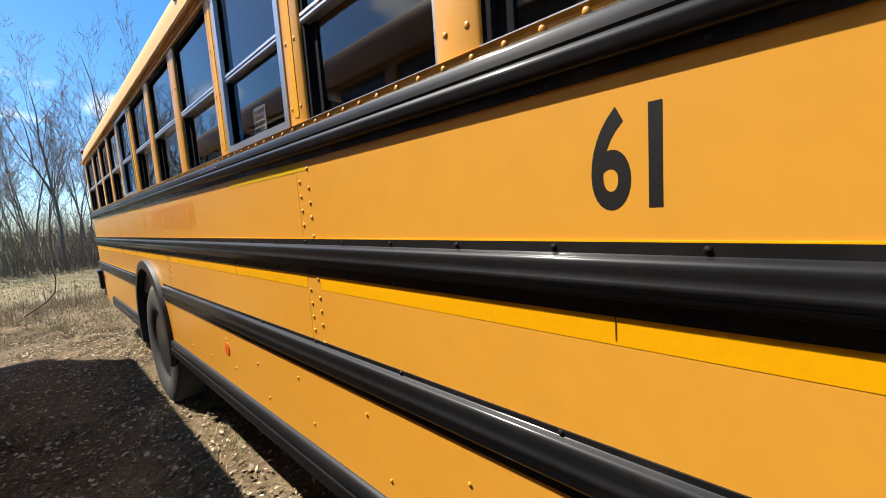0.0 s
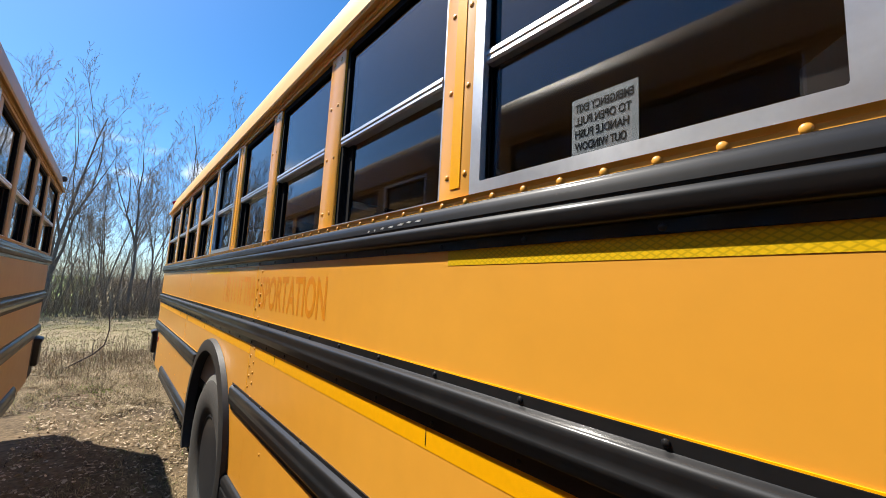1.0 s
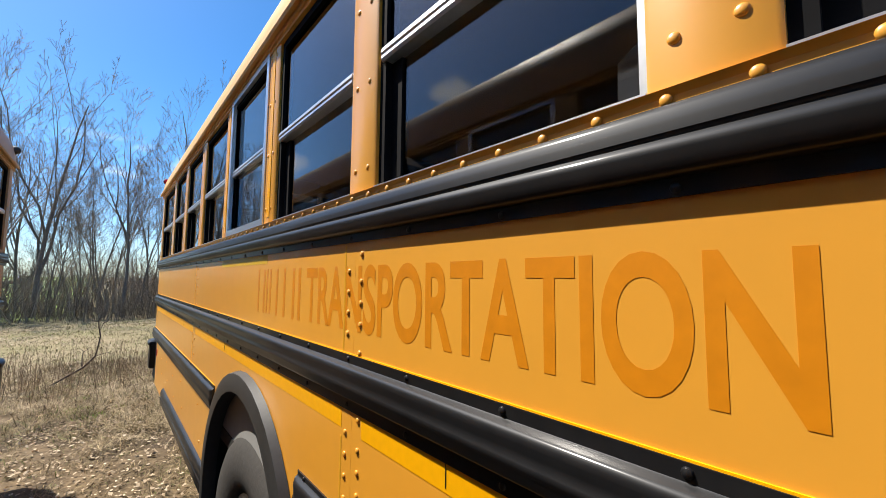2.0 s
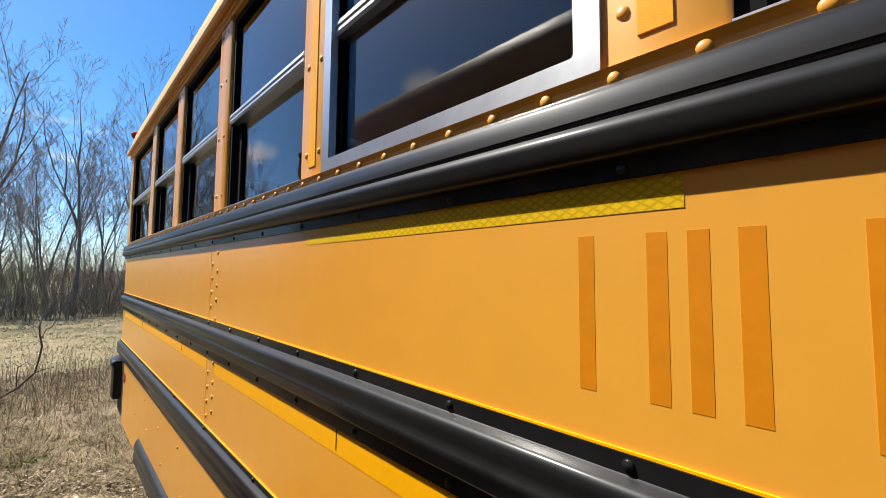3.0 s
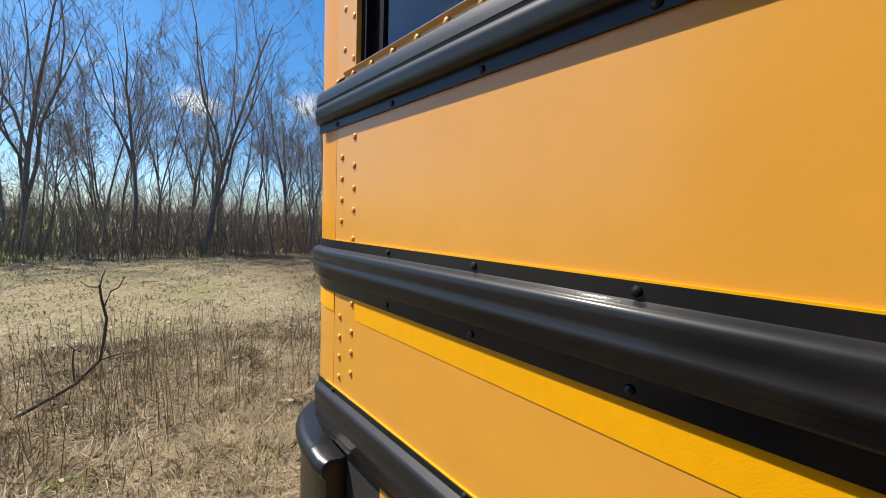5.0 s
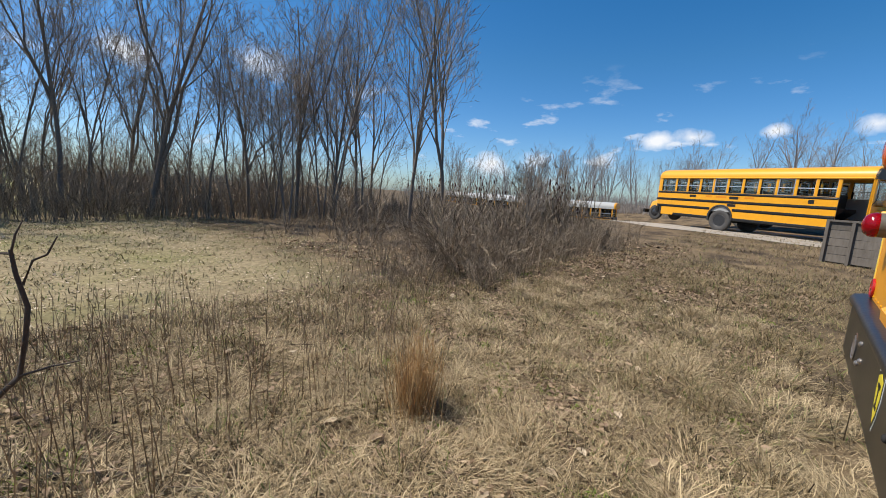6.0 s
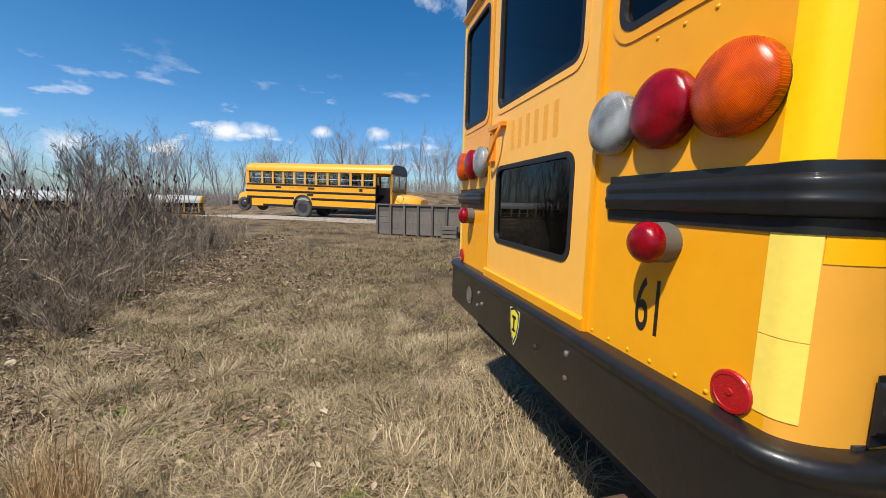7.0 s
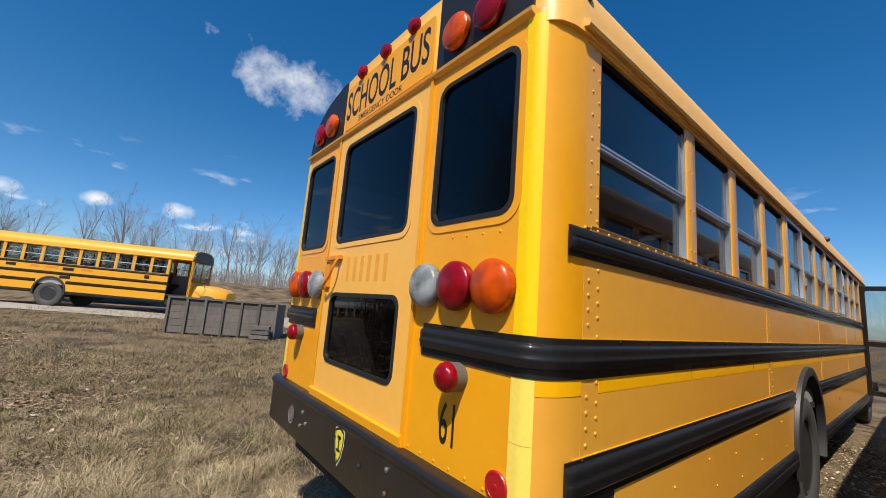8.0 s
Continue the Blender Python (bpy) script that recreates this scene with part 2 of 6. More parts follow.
steel = material("worn steel", (0.34, 0.31, 0.29), 0.45, metal=0.8, vary=0.2, scale=12.0)
lamp_grey = material("chalky grey plastic", (0.11, 0.098, 0.08), 0.6, vary=0.15, scale=14.0)
rust = material("rusty steel", (0.10, 0.055, 0.032), 0.8, vary=0.3, scale=12.0, bump=0.3)
tyre_mat = material("dusty tyre rubber", (0.062, 0.058, 0.054), 0.7, vary=0.18, scale=7.0, bump=0.15, bump_scale=50.0)
flare_mat = material("black rubber fender flare", (0.034, 0.033, 0.032), 0.5, vary=0.25, scale=7.0, rough_vary=0.12)
rim_mat = material("dark painted wheel", (0.03, 0.03, 0.032), 0.35, vary=0.2, scale=10.0, coat=0.2)
dark_under = material("dark underbody", (0.02, 0.018, 0.016), 0.85, vary=0.3, scale=6.0)
seat_mat = material("dark seat vinyl", (0.06, 0.048, 0.042), 0.55, vary=0.15, scale=8.0)
liner_mat = material("grey interior liner", (0.34, 0.34, 0.33), 0.6, vary=0.08, scale=4.0)
letter_black = material("black lettering", (0.012, 0.012, 0.012), 0.45, vary=0.1, scale=10.0)
sticker_mat = material("pale printed sticker", (0.62, 0.63, 0.62), 0.5, vary=0.06, scale=20.0)
shield_yellow = material("yellow decal", (0.75, 0.62, 0.03), 0.4, vary=0.06, scale=20.0)
tint_glass = glass("tinted bus glass", (0.24, 0.26, 0.29), ior=1.55)
rear_glass = glass("dark rear glass", (0.03, 0.031, 0.033), ior=1.33)
light_tint = glass("lightly tinted bus glass", (0.38, 0.40, 0.41))
clear_glass = glass("bus glass", (0.62, 0.66, 0.66))
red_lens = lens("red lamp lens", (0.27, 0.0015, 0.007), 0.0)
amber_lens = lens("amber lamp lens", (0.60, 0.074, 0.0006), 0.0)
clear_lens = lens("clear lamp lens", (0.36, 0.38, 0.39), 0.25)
# browner and much darker than the amber of the rear lamps
brown_lens = material("sooty amber lens", (0.10, 0.030, 0.012), 0.3, vary=0.2, scale=14.0, coat=0.2)
red_disc = material("red reflector", (0.40, 0.006, 0.008), 0.25, vary=0.08, scale=20.0, coat=0.4, bump=0.3, bump_scale=250.0)
scuff_mat = material("scraped paint", (0.42, 0.42, 0.41), 0.6, vary=0.2, scale=30.0)
chrome = material("bright reflector bowl", (0.75, 0.75, 0.75), 0.2, metal=1.0, vary=0.05)
yellow_b = material("bright yellow bus paint", (0.80, 0.36, 0.012), 0.4, vary=0.06, scale=1.0, coat=0.2)
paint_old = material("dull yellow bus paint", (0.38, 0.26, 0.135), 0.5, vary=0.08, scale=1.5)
white_roof = material("white roof paint", (0.42, 0.42, 0.40), 0.5, vary=0.06, scale=1.0)
bark = material("grey bark", (0.17, 0.142, 0.115), 0.9, vary=0.3, scale=6.0, bump=0.6, bump_scale=25.0, stretch=(1, 1, 0.25))
twig_mat = island_material("twigs", (0.15, 0.122, 0.095), (0.42, 0.355, 0.29))
undergrowth_mat = island_material("undergrowth stems", (0.11, 0.082, 0.055), (0.42, 0.335, 0.24))
# distance haze is put into this flatter, greyer twig colour
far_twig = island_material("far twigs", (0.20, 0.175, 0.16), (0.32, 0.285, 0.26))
brush_mat = island_material("brush stems", (0.075, 0.054, 0.034), (0.44, 0.35, 0.25))
straw_mat = island_material("pale straw", (0.15, 0.105, 0.052), (0.62, 0.49, 0.30))
grass_mat = island_material("dry grass", (0.04, 0.028, 0.015), (0.42, 0.32, 0.175), green=(0.15, 0.19, 0.05), green_share=0.06)
lawn_mat = island_material("short dormant grass", (0.14, 0.115, 0.06), (0.40, 0.335, 0.195), green=(0.17, 0.19, 0.06), green_share=0.22)
weed_mat = island_material("dead weed stems", (0.13, 0.092, 0.058), (0.42, 0.31, 0.20))
clump_mat = island_material("orange grass clump", (0.28, 0.165, 0.072), (0.64, 0.45, 0.235))
green_mat = island_material("young green weeds", (0.10, 0.16, 0.02), (0.25, 0.32, 0.05))
litter_mat = island_material("dead leaves", (0.06, 0.033, 0.018), (0.46, 0.33, 0.22))
pale_leaf = island_material("bleached leaves", (0.24, 0.17, 0.10), (0.66, 0.54, 0.39))
seed_mat = material("dried seed heads", (0.075, 0.035, 0.03), 0.95, vary=0.3, scale=20.0, bump=0.5)
branch_mat = material("weathered dead branch", (0.085, 0.065, 0.05), 0.9, vary=0.3, scale=9.0, bump=0.5)
grey_wood = material("weathered grey boards", (0.135, 0.118, 0.10), 0.9, vary=0.3, scale=3.0, bump=0.5, bump_scale=30.0, random_piece=0.25, stretch=(1, 1, 0.2))
gravel = material("grey gravel", (0.33, 0.29, 0.24), 0.95, vary=0.2, scale=3.0, bump=0.6, bump_scale=40.0)


def ground_material():
    m = material("dry field ground", (0.15, 0.107, 0.062), 0.95, vary=0.75, scale=3.2, bump=1.0, bump_scale=28.0, spec=0.2, second=(0.07, 0.05, 0.032), second_pos=(0.5, 0.62), second_scale=0.9)
    n, l = m.node_tree.nodes, m.node_tree.links
    b = n["Principled BSDF"]
    col = b.inputs["Base Color"].links[0].from_socket
    g = n.new("ShaderNodeNewGeometry")
    # greener dormant lawn across the field
    t = n.new("ShaderNodeTexNoise"); t.inputs["Scale"].default_value = 0.35; t.inputs["Detail"].default_value = 5
    l.new(g.outputs["Position"], t.inputs["Vector"])
    sep = n.new("ShaderNodeSeparateXYZ"); l.new(g.outputs["Position"], sep.inputs[0])
    fy = n.new("ShaderNodeMapRange"); fy.inputs[1].default_value, fy.inputs[2].default_value = 3.2, 6.0
    fx = n.new("ShaderNodeMapRange"); fx.inputs[1].default_value, fx.inputs[2].default_value = 3.4, 2.0
    l.new(sep.outputs[1], fy.inputs[0]); l.new(sep.outputs[0], fx.inputs[0])
    mul = n.new("ShaderNodeMath"); mul.operation = "MULTIPLY"
    l.new(fy.outputs[0], mul.inputs[0]); l.new(fx.outputs[0], mul.inputs[1])
    mx = n.new("ShaderNodeMix"); mx.data_type = "RGBA"
    l.new(mul.outputs[0], mx.inputs["Factor"]); l.new(col, mx.inputs["A"])
    lawn = n.new("ShaderNodeMix"); lawn.data_type = "RGBA"
    r = n.new("ShaderNodeMapRange"); r.inputs[1].default_value, r.inputs[2].default_value = 0.45, 0.62
    l.new(t.outputs["Fac"], r.inputs[0]); l.new(r.outputs[0], lawn.inputs["Factor"])
    lawn.inputs["A"].default_value, lawn.inputs["B"].default_value = (0.27, 0.215, 0.125, 1), (0.215, 0.19, 0.085, 1)
    fine = n.new("ShaderNodeTexNoise"); fine.inputs["Scale"].default_value = 14; fine.inputs["Detail"].default_value = 6
    l.new(g.outputs["Position"], fine.inputs["Vector"])
    rf = n.new("ShaderNodeMapRange"); rf.inputs[3].default_value, rf.inputs[4].default_value = 0.25, 1.75
    l.new(fine.outputs["Fac"], rf.inputs[0])
    sc = n.new("ShaderNodeVectorMath"); sc.operation = "SCALE"
    l.new(lawn.outputs["Result"], sc.inputs[0]); l.new(rf.outputs[0], sc.inputs["Scale"])
    l.new(sc.outputs[0], mx.inputs["B"])
    # far green strip
    fg = n.new("ShaderNodeMapRange"); fg.inputs[1].default_value, fg.inputs[2].default_value = 15.0, 17.0
    l.new(sep.outputs[1], fg.inputs[0])
    fl = n.new("ShaderNodeMapRange"); fl.inputs[1].default_value, fl.inputs[2].default_value = -0.5, -2.5
    l.new(sep.outputs[0], fl.inputs[0])
    m2 = n.new("ShaderNodeMath"); m2.operation = "MULTIPLY"
    l.new(fg.outputs[0], m2.inputs[0]); l.new(fl.outputs[0], m2.inputs[1])
    gm = n.new("ShaderNodeMix"); gm.data_type = "RGBA"
    l.new(m2.outputs[0], gm.inputs["Factor"]); l.new(mx.outputs["Result"], gm.inputs["A"]); gm.inputs["B"].default_value = (0.17, 0.22, 0.06, 1)
    l.new(gm.outputs["Result"], b.inputs["Base Color"])
    return m


ground_mat = ground_material()

# ---- mesh helpers ----


class Geo:
    """Collects vertices and faces of one mesh."""

    def __init__(self):
        self.v, self.f = [], []

    def add(self, verts, faces):
        k = len(self.v)
        self.v += [tuple(p) for p in verts]
        self.f += [tuple(k + i for i in f) for f in faces]
        return self

    def box(self, x0, x1, y0, y1, z0, z1):
        v = [(x, y, z) for x in (x0, x1) for y in (y0, y1) for z in (z0, z1)]
        return self.add(v, [(0, 1, 3, 2), (4, 6, 7, 5), (0, 4, 5, 1), (2, 3, 7, 6), (0, 2, 6, 4), (1, 5, 7, 3)])

    def loft(self, rings, closed=True, caps=True):
        n = len(rings[0])
        v = [p for r in rings for p in r]
        f = []
        for i in range(len(rings) - 1):
            for j in range(n if closed else n - 1):
                a, b = i * n + j, i * n + (j + 1) % n
                f.append((a, b, b + n, a + n))
        if caps:
            f += [tuple(range(n))[::-1], tuple((len(rings) - 1) * n + j for j in range(n))]
        return self.add(v, f)

    def prism(self, poly, fn, a, b):
        """Polygon (u, v) pushed from a to b along the third axis; fn(u, v, w) gives the point."""
        return self.loft([[fn(u, v, w) for u, v in poly] for w in (a, b)])

    def tube(self, path, radii, n=6, caps=True):
        rings = []
        for i, p in enumerate(path):
            p = Vector(p)
            d = (Vector(path[min(i + 1, len(path) - 1)]) - Vector(path[max(i - 1, 0)])).normalized()
            s = d.cross(Vector((0.31, 0.17, 0.93)) if abs(d.z) < 0.9 else Vector((1, 0, 0.1))).normalized()
            u = s.cross(d)
            r = radii[i] if hasattr(radii, "__len__") else radii
            rings.append([p + r * (math.cos(2 * math.pi * k / n) * s + math.sin(2 * math.pi * k / n) * u) for k in range(n)])
        return self.loft(rings, True, caps)

    def lathe(self, centre, axis, profile, n=24):
        """Profile of (radius, height along axis)."""
        a = Vector(axis).normalized()
        s = a.cross(Vector((0, 0, 1)) if abs(a.z) < 0.9 else Vector((1, 0, 0))).normalized()
        u = a.cross(s)
        c = Vector(centre)
        rings = [[c + h * a + r * (math.cos(2 * math.pi * k / n) * s + math.sin(2 * math.pi * k / n) * u) for k in range(n)] for r, h in profile]
        return self.loft(rings, True, True)


def link_mesh(name, geo, mat, smooth=35, recalc=True):
    me = bpy.data.meshes.new(name)
    me.from_pydata(geo.v, [], geo.f)
    if recalc:
        bm = bmesh.new()
        bm.from_mesh(me)
        bmesh.ops.recalc_face_normals(bm, faces=bm.faces)
        bm.to_mesh(me)
        bm.free()
    me.update()
    if smooth:
        me.shade_smooth()
        me.set_sharp_from_angle(angle=radians(smooth))
    me.materials.append(mat)
    return me


def part(name, geo, mat, parent, label="", smooth=35):
    ob = new(name, link_mesh(name, geo, mat, smooth))
    ob.parent = parent
    if label:
        ob["label"] = label
    return ob


def shared(name, mesh, parent, m):
    ob = new(name, mesh)
    ob.parent = parent
    ob.matrix_basis = m
    return ob


def thing(name, label, category, group="", m=None):
    ob = new(name)
    ob.empty_display_size = 0.1
    if m is not None:
        ob.matrix_basis = m
    return tagged(ob, label, category, group)


def rounded(x0, x1, z0, z1, r, n=5):
    """Rounded rectangle, counter-clockwise."""
    out = []
    for cx, cz, a0 in ((x1 - r, z1 - r, 0), (x0 + r, z1 - r, 90), (x0 + r, z0 + r, 180), (x1 - r, z0 + r, 270)):
        for k in range(n + 1):
            a = radians(a0 + 90 * k / n)
            out.append((cx + r * math.cos(a), cz + r * math.sin(a)))
    return out


def holed(geo, outer, inner, r, fn, a, b, n=5):
    """Plate with a rounded hole, thickness from a to b; outer and inner are (x0, x1, z0, z1)."""
    hole = rounded(*inner, r, n)
    ox0, ox1, oz0, oz1 = outer
    corners = [(ox1, oz1), (ox0, oz1), (ox0, oz0), (ox1, oz0)]
    m = len(hole)
    rim = [corners[(k // (n + 1))] for k in range(m)]
    v = [fn(u, w, d) for d in (a, b) for u, w in (*hole, *corners)]
    s = m + 4
    f = []
    for k in range(m):
        j = (k + 1) % m
        c0, c1 = m + k // (n + 1), m + j // (n + 1)
        for base in (0, s):
            f.append((base + k, base + j, base + c0) if c0 == c1 else (base + k, base + j, base + c1, base + c0))
        f.append((k, j, s + j, s + k))
    for k in range(4):
        j = (k + 1) % 4
        f.append((m + k, m + j, s + m + j, s + m + k))
    return geo.add(v, f)


def frame_ring(geo, outer, inner, r_out, r_in, fn, a, b, n=5):
    o, i = rounded(*outer, r_out, n), rounded(*inner, r_in, n)
    m = len(o)
    v = [fn(u, w, d) for d in (a, b) for u, w in (*o, *i)]
    f = []
    for k in range(m):
        j = (k + 1) % m
        f += [(k, j, m + j, m + k), (2 * m + k, 3 * m + k, 3 * m + j, 2 * m + j), (k, 2 * m + k, 2 * m + j, j), (m + k, m + j, 3 * m + j, 3 * m + k)]
    return geo.add(v, f)


def text_mesh(name, words, mat, width, height, mirror=False, bold=0.0):
    """Flat lettering fitted into width x height, its lower left corner at the origin, in the xy plane."""
    c = bpy.data.curves.new(name, "FONT")
    c.body, c.size, c.extrude, c.offset = words, 1.0, 0.001, bold
    c.resolution_u = 6
    ob = bpy.data.objects.new(name, c)
    me = bpy.data.meshes.new_from_object(ob)
    bpy.data.objects.remove(ob)
    co = np.array([v.co for v in me.vertices])
    lo, hi = co.min(0), co.max(0)
    for v in me.vertices:
        x = (v.co.x - lo[0]) / (hi[0] - lo[0]) * width
        v.co = (width - x if mirror else x, (v.co.y - lo[1]) / (hi[1] - lo[1]) * height, (v.co.z - lo[2]) * 0.05)
    if mirror:
        me.flip_normals()
    me.materials.clear()
    me.materials.append(mat)
    me.name = name
    return me

# ---- school buses ----
W, MID = 2.36, 1.18
PITCH, FIRST = 0.711, -1.19
GROUND = -0.05
CORNER_X, CORNER_Y = 0.09, 0.20


def pillar_y(k):
    return FIRST - PITCH * (k - 1)


RIVET = Geo().lathe((0, 0, 0), (-1, 0, 0), [(0.0070, -0.002), (0.0070, 0.0003), (0.0062, 0.0017), (0.0042, 0.0028), (0.0012, 0.0032)], 12)
BOLT = Geo().lathe((0, 0, 0), (-1, 0, 0), [(0.0062, -0.001), (0.0062, 0.0012), (0.005, 0.0034), (0.0025, 0.0046), (0.001, 0.005)], 10)
SMALL = Geo().lathe((0, 0, 0), (-1, 0, 0), [(0.006, -0.001), (0.006, 0.001), (0.004, 0.003), (0.001, 0.004)], 8)

# outward distance and height of the rub rails' sections
RAIL_MID = [(0, 1.4605), (0.004, 1.4605), (0.004, 1.441), (0.007, 1.4385), (0.014, 1.4365), (0.019, 1.433), (0.0215, 1.428), (0.022, 1.421), (0.0205, 1.411), (0.0205, 1.403), (0.0232, 1.398), (0.0245, 1.394), (0.0235, 1.389), (0.0205, 1.383), (0.0195, 1.371), (0.0165, 1.3665), (0.010, 1.364), (0.004, 1.3625), (0.004, 1.334), (0, 1.334)]
RAIL_UP = [(0, 1.8275), (0.006, 1.8275), (0.012, 1.824), (0.016, 1.816), (0.0185, 1.803), (0.0195, 1.793), (0.0172, 1.7895), (0.0172, 1.787), (0.0215, 1.782), (0.0238, 1.777), (0.0238, 1.772), (0.0215, 1.765), (0.0205, 1.755), (0.017, 1.7505), (0.010, 1.748), (0.004, 1.747), (0.004, 1.727), (0, 1.727)]
RAIL_LOW = [(0, 1.095), (0.004, 1.095), (0.004, 1.083), (0.007, 1.0805), (0.014, 1.0785), (0.019, 1.075), (0.0215, 1.070), (0.022, 1.061), (0.0205, 1.046), (0.0205, 1.038), (0.0232, 1.033), (0.0245, 1.028), (0.0235, 1.022), (0.0205, 1.015), (0.0195, 0.998), (0.0165, 0.991), (0.010, 0.987), (0.004, 0.985), (0.004, 0.962), (0, 0.962)]
RAIL_SKIRT = [(0, 0.650), (0.0096, 0.648), (0.0194, 0.638), (0.025, 0.622), (0.025, 0.602), (0.0201, 0.597), (0.0201, 0.590), (0.025, 0.584), (0.025, 0.540), (0.0194, 0.524), (0.0082, 0.517), (0, 0.517)]
BUMPER = [(-0.01, 0.668), (0.044, 0.668), (0.05, 0.68), (0.05, 0.897), (0.053, 0.906), (0.060, 0.913), (0.064, 0.926), (0.062, 0.939), (0.054, 0.948), (0.040, 0.952), (-0.01, 0.952)]
WHEEL_Y, WHEEL_Z, ARCH_Z = -3.86, 0.47, 0.63


def arch_points(r, z_from, y0, n=22):
    """Points of the wheel arch from its rear foot to its front foot at height z_from."""
    a = math.asin(max(-1, min(1, (z_from - ARCH_Z) / r)))
    return [(y0 + r * math.cos(a + (math.pi - 2 * a) * k / n), ARCH_Z + r * math.sin(a + (math.pi - 2 * a) * k / n)) for k in range(n + 1)]


def roof_section(n=28, shrink=1.0, thick=0.0):
    """Arch of the roof across the bus, from the right gutter over the crown to the left one."""
    pts = []
    for k in range(n + 1):
        a = math.pi * k / n
        c, s = math.cos(a), math.sin(a)
        x = MID - (MID + 0.012 - thick) * shrink * math.copysign(abs(c) ** 0.62, c)
        z = 2.545 + (0.53 - thick) * shrink * abs(s) ** 0.72
        pts.append((x, z))
    return pts


def lamp(name, parent, centre, r, depth, lens_mat, label, axis=(0, 1, 0), ribs=True):
    """Round lamp with a base ring, a bowl and a domed, ribbed lens."""
    holder = new(name)
    holder.parent = parent
    holder["label"] = label
    base = Geo().lathe(centre, axis, [(r * 0.90, -0.002), (r * 0.96, 0.003), (r * 0.96, depth * 0.20), (r * 0.9, depth * 0.20)], 28)
    part("base_ring", base, rubber, holder)
    prof = [(r * 0.97, depth * 0.14), (r * 0.995, depth * 0.16), (r * 1.0, depth * 0.44)]
    for k in range(1, 10):
        a = k / 9 * math.pi / 2
        rr = r * math.cos(a * 0.97)
        hh = depth * (0.46 + 0.54 * math.sin(a))
        prof.append((rr, hh + (0.0012 if ribs and k % 2 else 0)))
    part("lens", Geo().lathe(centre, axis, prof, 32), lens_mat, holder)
    return holder


